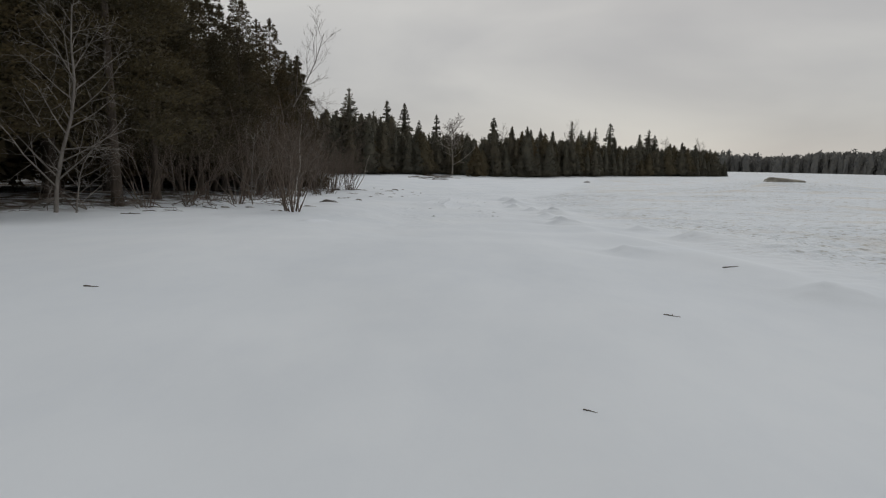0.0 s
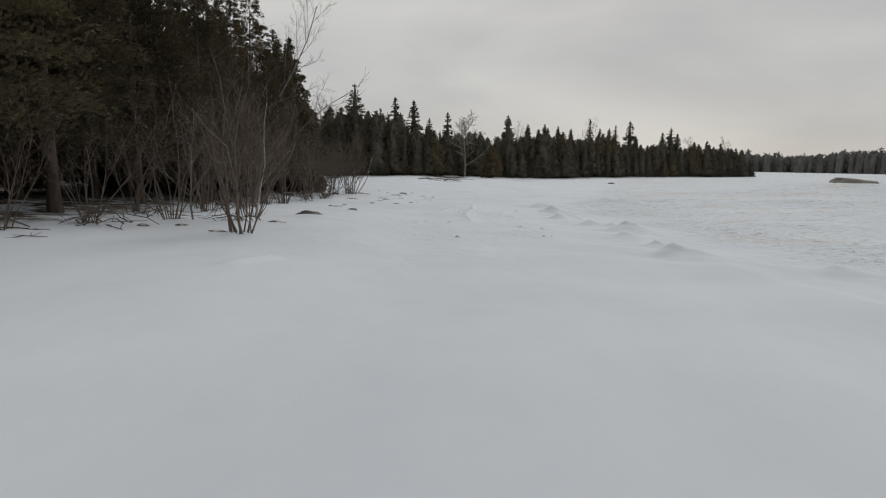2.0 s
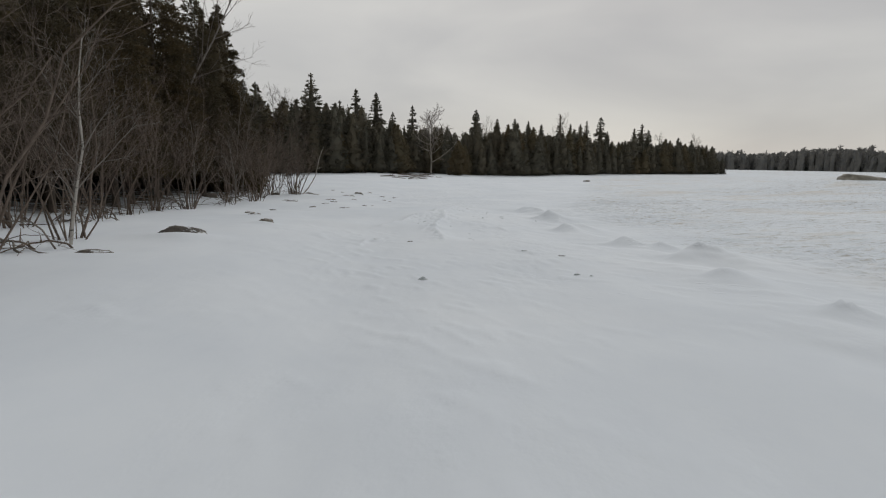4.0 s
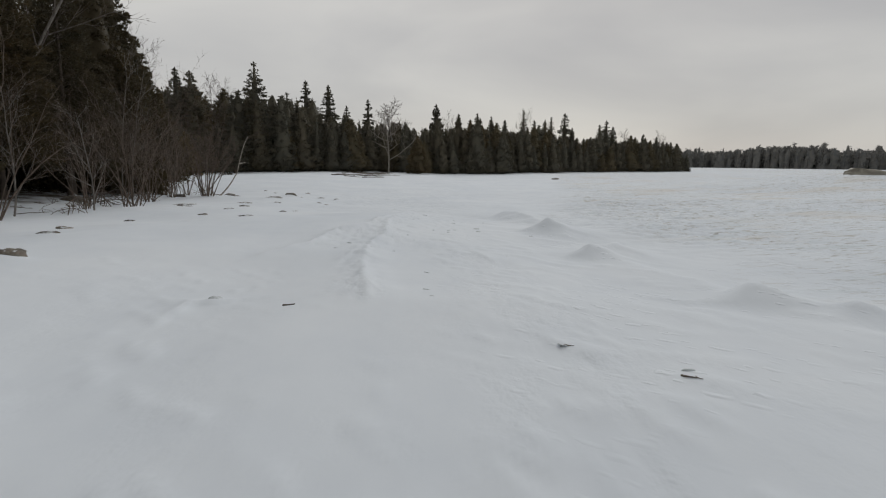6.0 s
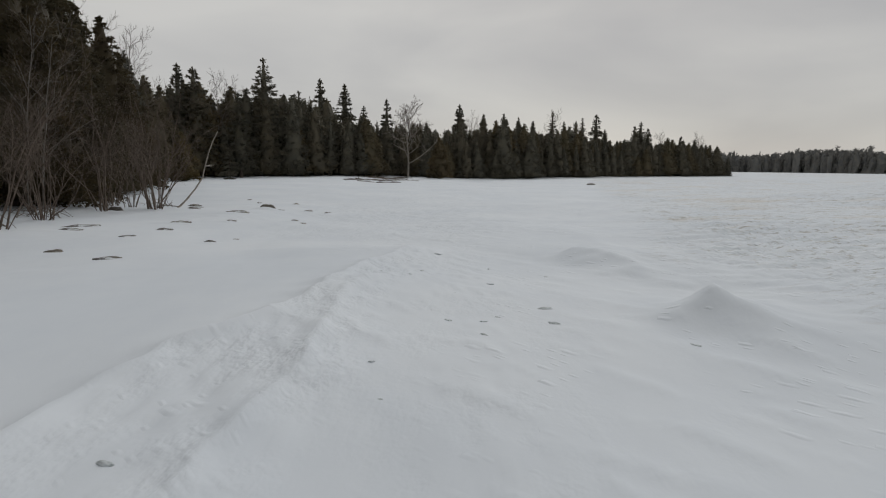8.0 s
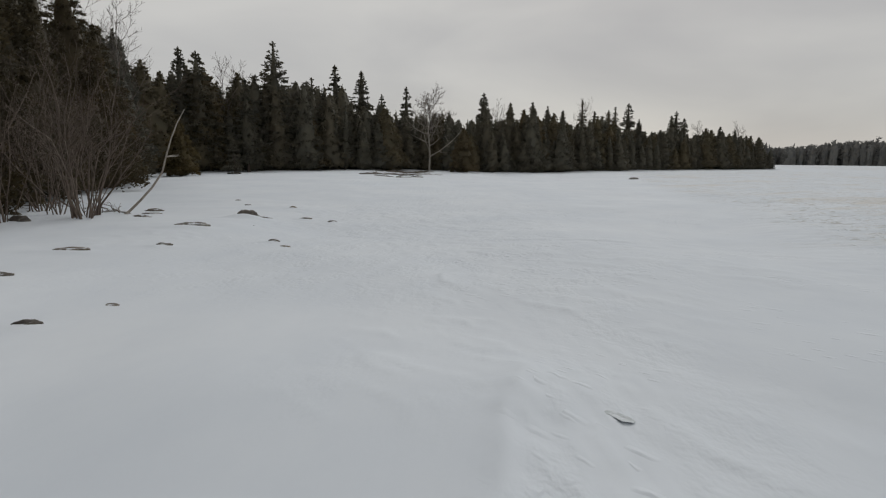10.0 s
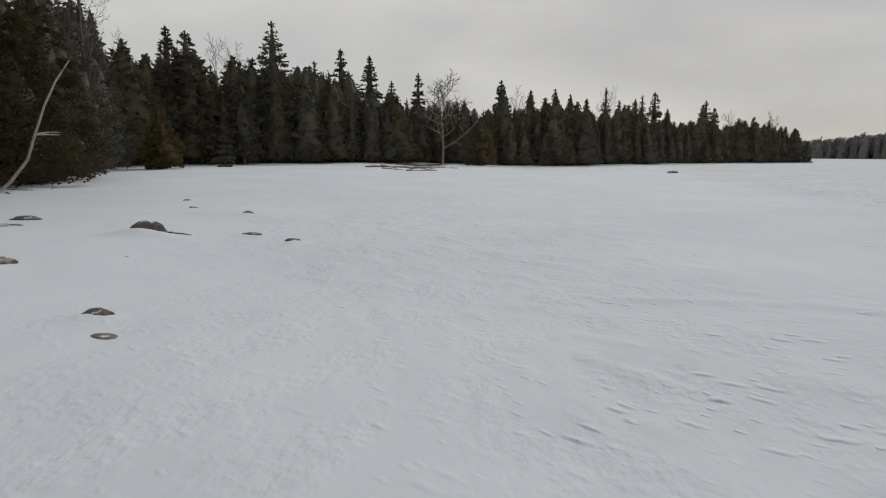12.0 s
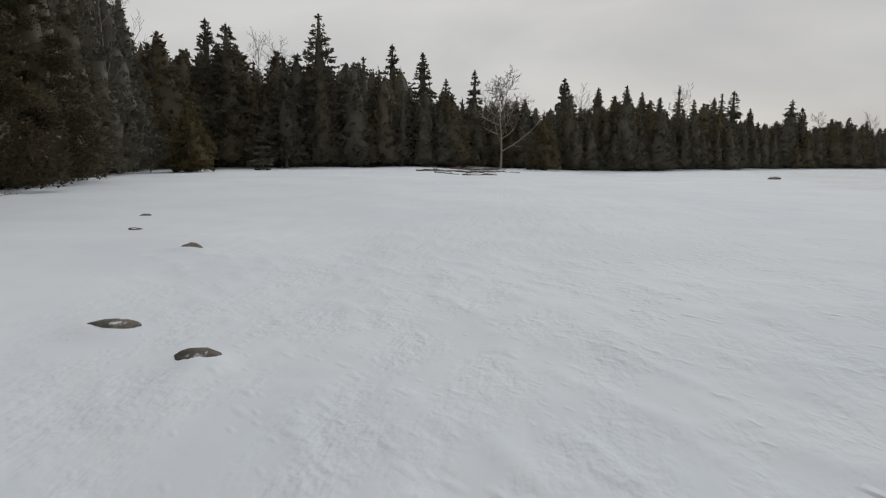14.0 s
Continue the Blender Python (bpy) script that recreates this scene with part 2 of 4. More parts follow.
    relief = (scallops(129, (0.11, 0.10, 1.0), 0.16, 0.5), scallops(136, (0.20, 0.17, 1.0), 0.16, 0.5))
    h = math_node(t, "ADD", math_node(t, "MULTIPLY", relief[0], 0.6), math_node(t, "MULTIPLY", relief[1], 1.0))
    h = math_node(t, "MULTIPLY", h, chips)
    lumps = math_node(t, "SUBTRACT", laid_noise(80, (0.13, 0.09, 1.0), 2.5, 0.55), 0.5)
    broken_up = ramp_node(t, laid_noise(80, (0.9, 0.45, 1.0), 2.0, 0.5), [(0.40, (0, 0, 0)), (0.62, (1, 1, 1))])
    soft = math_node(t, "MULTIPLY", math_node(t, "MULTIPLY", lumps, broken_up), 1.0)
    h = math_node(t, "ADD", h, math_node(t, "MULTIPLY", soft, rough))
    h = math_node(t, "ADD", h, math_node(t, "MULTIPLY", fine, 0.012))
    bump_node(t, p, h, 0.8, 0.05)
    return m


SNOW = snow_material()


# ---- the lie of the land ----
TABLES = {}


def perlin(x, y, seed):
    if seed not in TABLES:
        tab = np.random.RandomState(seed)
        order, ang = tab.permutation(512), tab.uniform(0, 2 * np.pi, 512)
        TABLES[seed] = (order, np.cos(ang), np.sin(ang))
    perm, gx, gy = TABLES[seed]
    xi, yi = np.floor(x).astype(int), np.floor(y).astype(int)
    xf, yf = x - xi, y - yi
    u, v = xf ** 3 * (xf * (xf * 6 - 15) + 10), yf ** 3 * (yf * (yf * 6 - 15) + 10)

    def corner(dx, dy):
        k = perm[(perm[(xi + dx) % 512] + yi + dy) % 512]
        return gx[k] * (xf - dx) + gy[k] * (yf - dy)

    low = corner(0, 0) * (1 - u) + corner(1, 0) * u
    high = corner(0, 1) * (1 - u) + corner(1, 1) * u
    return (low * (1 - v) + high * v) * 1.4


def fbm(x, y, seed, octaves=4, gain=0.5):
    total, amp = 0.0, 1.0
    for i in range(octaves):
        total = total + amp * perlin(x * 2 ** i + 17.3 * i, y * 2 ** i - 9.1 * i, seed + i)
        amp *= gain
    return total


def smooth(a, b, v):
    s = np.clip((v - a) / (b - a), 0, 1)
    return s * s * (3 - 2 * s)


EDGE_Y = (-60, 14, 20, 24, 30, 40, 48, 58, 68, 76, 92, 102, 122)
EDGE_X = (-14.5, -13.0, -11.2, -10.9, -11.3, -11.8, -12.3, -14.6, -17.0, -20.0, -28.5, -30, -36)
REAR_X = (-60, -30, -26, -19, -6, 2, 20, 44, 66, 82, 84)
REAR_Y = (100, 104, 109, 114, 119, 129, 131, 147, 158, 167, 400)


def wooded(x, y):
    """How far a place lies inside the woods, in metres (below zero: in the open)."""
    return np.maximum(np.interp(y, EDGE_Y, EDGE_X) - x, (y - np.interp(x, REAR_X, REAR_Y)) * 0.8)


def shore(y):
    return 4.6 + np.maximum(0, y - 40) * 0.32


# drifts along the shore: x, y, height, length of the tail, half width
DRIFTS = [(3.35, 20.15, 0.22, 1.7, 0.34), (3.52, 21.5, 0.12, 0.7, 0.22), (4.22, 26.0, 0.30, 1.7, 0.42), (3.74, 28.5, 0.19, 1.1, 0.30), (4.25, 27.7, 0.12, 0.9, 0.24),
          (3.35, 32.15, 0.18, 0.9, 0.30), (3.95, 32.5, 0.17, 0.9, 0.26), (3.76, 36.0, 0.27, 1.5, 0.40), (2.90, 12.1, 0.14, 1.3, 0.34), (4.13, 8.2, 0.11, 1.2, 0.34),
          (5.4, 14.9, 0.17, 1.2, 0.36), (3.5, 23.9, 0.10, 0.7, 0.24), (5.2, 18.0, 0.12, 0.9, 0.3), (3.75, 40.4, 0.15, 3.4, 0.40)]
# footworn drift: its sharp outer lip and the second lip on the lake side
CREST_Y = (30.6, 31.4, 32.1, 32.7, 33.3, 34.0, 34.5, 35.1, 36.4, 37.1, 37.8, 38.4, 39.3, 40.9, 41.7)
CREST_X = (-2.5, -2.15, -1.79, -1.43, -1.31, -1.19, -1.04, -0.66, -0.25, -0.18, -0.10, 0.05, 0.34, 0.80, 0.92)
LIP_Y = (28.5, 29.1, 29.9, 30.8, 32.1, 33.1, 34.0, 34.8, 36.5, 37.1, 37.8, 38.4)
LIP_X = (-0.34, -0.37, -0.43, -0.45, -0.43, -0.34, -0.07, -0.03, 0.06, 0.21, 0.55, 0.9)
# small broken lips in the crust: height, then places along each
LIPS = [(0.075, (-4.29, 16.8), (-4.19, 17.3), (-4.02, 17.83)), (0.06, (-2.17, 28.45), (-2.16, 28.8), (-1.9, 28.9)), (0.045, (-0.98, 34.62), (-0.81, 34.88), (-0.47, 35.41)),
        (0.045, (1.36, 32.14), (1.41, 31.79), (1.43, 31.59)), (0.02, (0.21, 35.15), (0.27, 35.01), (0.34, 34.93)), (0.03, (1.1, 27.0), (1.16, 26.86)),
        (0.04, (-0.73, 31.4), (-0.64, 31.85), (-0.51, 31.69)), (0.035, (2.77, 28.69), (3.01, 28.46)), (0.035, (0.48, 45.64), (0.48, 45.02), (0.53, 44.88)),
        (0.035, (2.17, 49.97), (3.6, 49.52), (4.27, 48.9)), (0.025, (1.89, 46.01), (1.9, 45.66)), (0.025, (1.03, 53.62), (1.25, 53.5))]
# stones: x, y, length, depth, height, turn
STONES = [(-5.75, 27.6, 0.98, 0.7, 0.21, 6), (-6.1, 24.9, 0.6, 0.4, 0.07, 25), (-4.85, 30.6, 0.42, 0.3, 0.13, 5), (-4.80, 54.4, 0.68, 0.5, 0.25, 0),
          (-5.1, 50.9, 0.85, 0.45, 0.11, 14), (-5.6, 47.2, 0.6, 0.3, 0.08, 0), (-3.36, 42.7, 0.24, 0.16, 0.055, 8), (-4.45, 48.0, 0.36, 0.2, 0.05, 0),
          (-2.8, 49.3, 0.26, 0.18, 0.07, 0), (-4.35, 58.5, 0.30, 0.18, 0.08, 0), (-3.25, 55.2, 0.36, 0.24, 0.07, 14), (-2.36, 54.7, 0.28, 0.19, 0.055, 12),
          (-5.95, 33.6, 0.34, 0.22, 0.06, 12)]


LEVEL_Y = (-30, 1, 5, 9, 12.5, 17, 21.5, 25, 29, 33, 37, 41, 44, 46, 48, 51, 53, 57, 62, 75, 92, 112, 130, 170)
BEACH = (1.75, 1.65, 1.60, 1.52, 1.42, 1.28, 1.11, 1.04, 0.90, 0.74, 0.58, 0.45, 0.40, 0.37, 0.34, 0.27, 0.23, 0.08, -0.06, 0.05, 0.18, 0.2, 0.1, 0.15)
PATHWAY = (1.6, 1.50, 1.42, 1.36, 1.24, 1.00, 0.78, 0.68, 0.64, 0.60, 0.56, 0.42, 0.26, 0.13, 0.05, -0.07, -0.10, -0.09, -0.10, -0.05, 0.0, 0.05, 0.05, 0.15)
CREST = (1.5, 1.40, 1.36, 1.28, 1.14, 0.94, 0.78, 0.66, 0.47, 0.40, 0.36, 0.34, 0.3, 0.25, 0.18, 0.10, 0.06, -0.02, -0.08, -0.1, -0.1, -0.1, 0.0, 0.15)
LAKE = (0.9, 1.0, 1.0, 0.98, 0.95, 0.90, 0.85, 0.80, 0.76, 0.72, 0.68, 0.62, 0.57, 0.54, 0.50, 0.42, 0.34, 0.18, 0.0, -0.2, -0.35, -0.45, -0.3, -0.1)


def level(x, y):
    """The broad lie of the snow, fitted to the camera's view: the beach falls gently towards the head of the bay, the
    ice beside it slopes along.
    """
    cols = [np.interp(y, LEVEL_Y, c) for c in (BEACH, PATHWAY, CREST, LAKE)]
    z = cols[0]
    for i, (x0, x1) in enumerate(((-5.5, -1.6), (0.6, 3.6), (5.0, 13.0))):
        z = z + (cols[i + 1] - z) * smooth(x0, x1, x)
    # a broad swell of heaped shelf ice
    z = z + 1.35 * np.exp(-((x - 36.0) / 11.0) ** 2 - ((y - 63.0) / 9.0) ** 2)
    out = smooth(70, 160, np.hypot(x - 10, y - 60) * (x > 10))
    return z * (1 - out) - 0.3 * out * (1 - smooth(-10, 40, 82 - x) * smooth(120, 160, y))


def crust(x, y):
    """Where the wind has cut the snow into thin plates, from 0 to 1."""
    on_ridge = smooth(15, 23, y) * (1 - smooth(3.0, 6.5, np.abs(x - 0.6)))
    return smooth(0.05, 0.5, fbm(x * 0.2 + 4.0, y * 0.14, 61, 3) + 0.32 * on_ridge + 0.12 * smooth(44, 50, y) - 0.12 * (1 - smooth(13, 18, y)))


def crest_off(x, y):
    """How far right of the drift's outer lip and of its lake-side lip a place lies, and how much drift there is."""
    wob = 0.07 * perlin(y * 1.3, y * 0.0 + 3.3, 81) + 0.05 * perlin(y * 3.4, y * 0.0 + 1.3, 82)
    return x - np.interp(y, CREST_Y, CREST_X) - wob, x - np.interp(y, LIP_Y, LIP_X) - 0.6 * wob, smooth(30.8, 32.2, y) * (1 - smooth(40.8, 41.8, y))


def trodden(x, y):
    """Old tracks: along the drift between its lips, and a second line nearer the lake."""
    d, e, on = crest_off(x, y)
    between = smooth(-0.1, 0.12, d) * (1 - smooth(0.1, 0.5, np.minimum(e, d - 0.35)))
    second = np.exp(-((x - np.interp(y, (22, 28, 34, 42, 50), (0.4, 1.2, 1.0, 1.8, 2.8))) / 0.5) ** 2) * smooth(21, 25, y) * (1 - smooth(44, 50, y))
    heel = np.exp(-((e + 0.1) / 0.22) ** 2) * smooth(28.4, 29.2, y) * (1 - smooth(32.5, 34, y))
    return np.clip(np.maximum(between * on * smooth(32, 33.6, y), heel) + 0.4 * second, 0, 1)


def dimpled(x, y):
    return smooth(42.5, 46, y) * (1 - smooth(62, 74, y)) * (1 - smooth(1.6, 5.5, np.abs(x - 0.1 - 0.05 * (y - 45)) + 0.8 * perlin(x * 0.5, y * 0.5, 96)))


def height(x, y, fine=True):
    """The snow's height at arrays of places."""
    z = level(x, y)
    far = np.hypot(x, y - 30)
    calm = 1 - smooth(90, 260, far)
    ice = smooth(-0.6, 2.6, x - shore(y)) * (1 - smooth(110, 175, y) * (1 - smooth(84, 110, x)))
    inside = wooded(x, y)
    z = z + 0.35 * smooth(-2.5, 5, inside) * calm
    z = z + 0.10 * fbm(x * 0.11, y * 0.11, 3, 3) * calm
    z = z + 0.035 * fbm(x * 0.42, y * 0.26, 8, 2) * calm
    for dx, dy, dh, dl, dw in DRIFTS:
        # a sharp crest that trails off downwind, steep on one flank and drawn out on the other
        u, v = (x - dx) * 0.5 - (y - dy) * 0.866, (x - dx) * 0.866 + (y - dy) * 0.5
        wob = perlin(x * 1.1 + dx, y * 1.1, 41)
        v = v + 0.16 * dl * wob * np.clip(u, -0.2, 2.0) + 0.03 * perlin(x * 4.1, y * 4.1, 42)
        along = np.where(u > 0, np.clip(1 - u / dl, 0, 1) ** 1.7, np.exp(-(u / (0.75 * dw)) ** 2))
        across = np.where(v < 0, np.exp(-(-np.minimum(v, 0) / dw) ** 1.05), np.exp(-np.maximum(v, 0) / (1.9 * dw)))
        z = z + dh * along * across * (1 + 0.22 * perlin(x * 3.1, y * 3.7, 43))
        z = z + 0.3 * dh * np.exp(-((u - 0.3 * dl) / dl) ** 2 - (v / (2.6 * dw)) ** 2)
        z = z - 0.22 * dh * np.exp(-((u - 0.2 * dl) / (0.6 * dl)) ** 2 - ((v + 2.0 * dw) / (0.8 * dw)) ** 2)
    ridge = x - np.interp(y, (6, 12, 20, 28, 34, 38, 44), (4.6, 4.0, 3.5, 3.6, 3.5, 4.1, 4.9)) - 0.5 * perlin(y * 0.35, y * 0.0 + 7.1, 45)
    along_shore = smooth(5, 9, y) * (1 - smooth(42, 46, y)) * (0.6 + 0.8 * perlin(x * 0.4, y * 0.45, 46))
    z = z + 0.07 * along_shore * np.where(ridge < 0, np.exp(-(ridge / 0.9) ** 2), np.exp(-(ridge / 0.30) ** 2))
    # rubble and wind-cut plates on the lake ice
    cut = fbm(x * 1.9 + 0.5 * y, y * 3.2, 21, 4, 0.66)
    plates = smooth(0.05, 0.14, cut) + 0.8 * smooth(0.32, 0.40, cut) + 0.5 * smooth(-0.35, -0.28, cut)
    patch = smooth(-0.15, 0.4, fbm(x * 0.08, y * 0.08, 31, 2))
    z = z + ice * calm * (0.007 + 0.020 * patch) * plates
    z = z + ice * calm * 0.20 * np.clip(fbm(x * 0.10, y * 0.22, 27, 2) - 0.15, 0, 1)
    if fine:
        near = (1 - smooth(14, 26, np.abs(x)) * 0.9) * calm * (1 - ice * 0.5)
        rot_u, rot_v = x * 0.57 - y * 0.82, x * 0.82 + y * 0.57
        where = crust(x, y)
        sas = fbm(rot_u * 1.1, rot_v * 3.2, 51, 3, 0.6)
        z = z + near * where * smooth(16, 22, y) * (0.005 * smooth(0.20, 0.36, sas) + 0.009 * smooth(0.46, 0.56, sas))
        z = z + near * (0.002 + 0.005 * where * smooth(14, 20, y)) * fbm(x * 2.0, y * 1.5, 71, 3, 0.5)
        # a long drift with sharp lips, trodden along its top
        d, e, on = crest_off(x, y)
        ragged = 0.85 + 0.35 * perlin(x * 1.2, y * 1.9, 83)
        broad = np.where(d < 0, np.exp(-(d / 1.7) ** 2), np.exp(-(d / 1.2) ** 2))
        lip = np.where(d < 0, np.exp(-np.abs(d) / 0.16), np.exp(-np.abs(d) / 0.24))
        z = z + on * (0.05 * broad + 0.085 * ragged * lip)
        low = smooth(28.4, 29.4, y) * (1 - smooth(36.5, 38.4, y))
        z = z + low * (0.075 * ragged * np.where(e < 0, np.exp(-np.abs(e) / 0.18), np.exp(-np.abs(e) / 0.06)) + 0.03 * np.exp(-(e / 0.4) ** 2))
        z = z - np.maximum(on, low) * 0.025 * smooth(0.05, 0.45, np.minimum(e, d - 0.2)) * (1 - smooth(1.0, 2.6, e))
        z = z + trodden(x, y) * (0.022 * np.clip(fbm(x * 6.0, y * 3.0, 91, 3, 0.55), -0.6, 0.4) - 0.005)
        for rise, *line in LIPS:
            best, side_of = np.full(np.shape(x), 9.0), np.zeros(np.shape(x))
            for (ax, ay), (bx, by) in zip(line[:-1], line[1:]):
                ex, ey = bx - ax, by - ay
                run = ex * ex + ey * ey
                k = np.clip(((x - ax) * ex + (y - ay) * ey) / run, 0, 1)
                off = np.hypot(x - ax - k * ex, y - ay - k * ey)
                side_of = np.where(off < best, ((x - ax) * ey - (y - ay) * ex), side_of)
                best = np.minimum(best, off)
            z = z + rise * np.where(side_of < 0, np.exp(-best / 0.20), np.exp(-best / 0.055))
        # snow banked up before the stones
        for sx, sy, sl, sd, sh, turn in STONES:
            z = z + 0.5 * sh * np.exp(-((x - sx) / (0.75 * sl)) ** 2 - ((y - sy + 0.55 * sd) / (0.55 * sd + 0.05)) ** 2)
        # a broad band of wind-dimpled snow further on
        z = z + dimpled(x, y) * 0.010 * fbm((0.94 * x - 0.35 * y) * 3.3, (0.35 * x + 0.94 * y) * 1.5, 95, 3, 0.5)
    return z


def ground_z(x, y):
    return float(height(np.array([float(x)]), np.array([float(y)]))[0])


def steps(start, fine_end, step, growth, limit):
    out, s = [start], step
    while out[-1] < fine_end:
        out.append(out[-1] + s)
    while out[-1] < limit:
        s *= growth
        out.append(out[-1] + s)
    return out


def mesh_from(name, verts, faces, mat, flat=False, rounded=0):
    """A mesh from arrays of places and of faces, all triangles or all quads; the last few may be rounded off."""
    verts, faces = np.asarray(verts, dtype=np.float32), np.asarray(faces, dtype=np.int32)
    me = bpy.data.meshes.new(name)
    me.vertices.add(len(verts))
    me.vertices.foreach_set("co", verts.ravel())
    k = faces.shape[1]
    me.loops.add(faces.size)
    me.loops.foreach_set("vertex_index", faces.ravel())
    me.polygons.add(len(faces))
    me.polygons.foreach_set("loop_start", np.arange(0, faces.size, k, dtype=np.int32))
    me.update(calc_edges=True)
    shade = np.full(len(faces), not flat)
    shade[len(faces) - rounded:] = True
    me.polygons.foreach_set("use_smooth", shade)
    me.materials.append(mat)
    return me


def build_ground():
    right = steps(0.0, 1.8, 0.04, 1.0, 1.8)
    right += steps(right[-1], 5.6, 0.07, 1.035, 40)[1:]
    right += steps(right[-1], right[-1], right[-1] - right[-2], 1.12, 2600)[1:]
    left = steps(0.0, 2.7, 0.04, 1.0, 2.7)
    left += steps(left[-1], 5.2, 0.07, 1.08, 2600)[1:]
    xs = np.array(sorted([-v for v in left[1:]] + right))
    ahead = steps(2.0, 58.0, 0.08, 1.055, 2600)
    behind = steps(0.0, 0.5, 0.3, 1.2, 2600)
    ys = np.array(sorted([2.0 - v for v in behind[1:]] + ahead))
    gx, gy = np.meshgrid(xs, ys)
    z = height(gx.ravel(), gy.ravel())
    v = np.stack([gx.ravel(), gy.ravel(), z], axis=1)
    nx, ny = len(xs), len(ys)
    i = (np.arange(ny - 1)[:, None] * nx + np.arange(nx - 1)[None, :]).ravel()
    me = mesh_from("ground", v, np.stack([i, i + 1, i + nx + 1, i + nx], axis=1), SNOW)
    x, y = v[:, 0], v[:, 1]
    ice = smooth(0.0, 3.0, x - shore(y) + 1.5 * perlin(x * 0.3, y * 0.3, 15)) * (1 - smooth(120, 170, y) * (1 - smooth(84, 110, x)))
    litter = smooth(-0.9, 1.2, wooded(x, y) + 0.8 * perlin(x * 0.6, y * 0.6, 16))
    litter = np.maximum(litter, 0.9 * np.exp(-((x + 0.6) / 3.0) ** 2 - ((y - 114) / 9.0) ** 2))
    rough = np.clip(crust(x, y) * 0.10 + dimpled(x, y) * 0.6 + 0.8 * trodden(x, y) + 0.6 * ice + 0.03, 0, 1.2)
    spots = smooth(0.0, 0.4, fbm(x * 0.7 + 2.0, y * 0.5, 66, 3))
    lakeward = smooth(0.2, 1.6, x + 0.4 * perlin(x * 0.8, y * 0.8, 67))
    chips = np.clip(spots * lakeward * (0.6 * smooth(20, 26, y) + 0.7 * smooth(43, 47, y)) + 0.25 * dimpled(x, y) + 0.3 * trodden(x, y) + 0.8 * ice, 0, 1.0)
    for key, values in (("ice", ice), ("litter", litter), ("rough", rough), ("chips", chips)):
        a = me.attributes.new(key, "FLOAT", "POINT")
        a.data.foreach_set("value", values.astype(np.float32))
    ob = new("ground", me)
    return tagged(ob, "wind-packed white snow over beach and frozen lake", "snow", kind="structure")


build_ground()


# ---- makers of trees, stones and wood ----
def part(name, me, parent, label=""):
    ob = new(name, me)
    ob.parent = parent
    return tagged(ob, label)


def thing(name, x, y, label, category, group="", sink=0.0, turn=0.0, scale=1.0):
    ob = new(name)
    ob.empty_display_size = 0.3
    ob.matrix_world = pose(x, y, ground_z(x, y) - sink, 0, 0, turn)
    ob.scale = (scale, scale, scale)
    return tagged(ob, label, category, group)


def tubes(runs, sides):
    """Tapered tubes along runs of (places, radii): arrays of places and of quads."""
    vs, fs, base = [], [], 0
    ang = np.arange(sides) * 2 * np.pi / sides
    ca, sa = np.cos(ang), np.sin(ang)
    for pts, rad in runs:
        pts = np.asarray(pts, dtype=float)
        d = np.gradient(pts, axis=0)
        d /= np.linalg.norm(d, axis=1)[:, None] + 1e-9
        ref = np.array([1.0, 0, 0]) if abs(d[0][0]) < 0.8 else np.array([0, 1.0, 0])
        a = np.cross(d, ref)
        a /= np.linalg.norm(a, axis=1)[:, None] + 1e-9
        b = np.cross(d, a)
        ring = pts[:, None, :] + np.asarray(rad)[:, None, None] * (ca[None, :, None] * a[:, None, :] + sa[None, :, None] * b[:, None, :])
        vs.append(ring.reshape(-1, 3))
        n = len(pts)
        i = np.arange(n - 1)[:, None] * sides
        j = np.arange(sides)[None, :]
        k = (j + 1) % sides
        fs.append((np.stack([i + j, i + k, i + sides + k, i + sides + j], axis=-1).reshape(-1, 4)) + base)
        base += n * sides
    return np.concatenate(vs), np.concatenate(fs)


def sprays(places, axes, length, width, fingers, rng):
    """Small flat sprays of a few narrow fingers each: arrays of places and of triangles."""
    n = len(places)
    axes = axes / (np.linalg.norm(axes, axis=1)[:, None] + 1e-9)
    rnd = rng.normal(size=(n, 3))
    sidev = np.cross(axes, rnd)
    sidev /= np.linalg.norm(sidev, axis=1)[:, None] + 1e-9
    ln = length * rng.uniform(0.6, 1.35, n)[:, None]
    out = []
    for k in range(fingers):
        a = (k - (fingers - 1) / 2) * 0.75
        d = axes * math.cos(a) + sidev * math.sin(a)
        s = -axes * math.sin(a) + sidev * math.cos(a)
        l = ln * (1.0 if k == fingers // 2 else 0.8)
        root = places + d * l * 0.15
        out.append(np.stack([root + s * width, places + d * l, root - s * width], axis=1))
    v = np.stack(out, axis=1).reshape(-1, 3)
    return v, np.arange(len(v)).reshape(-1, 3)


BODY_RINGS, BODY_SIDES = 15, 10


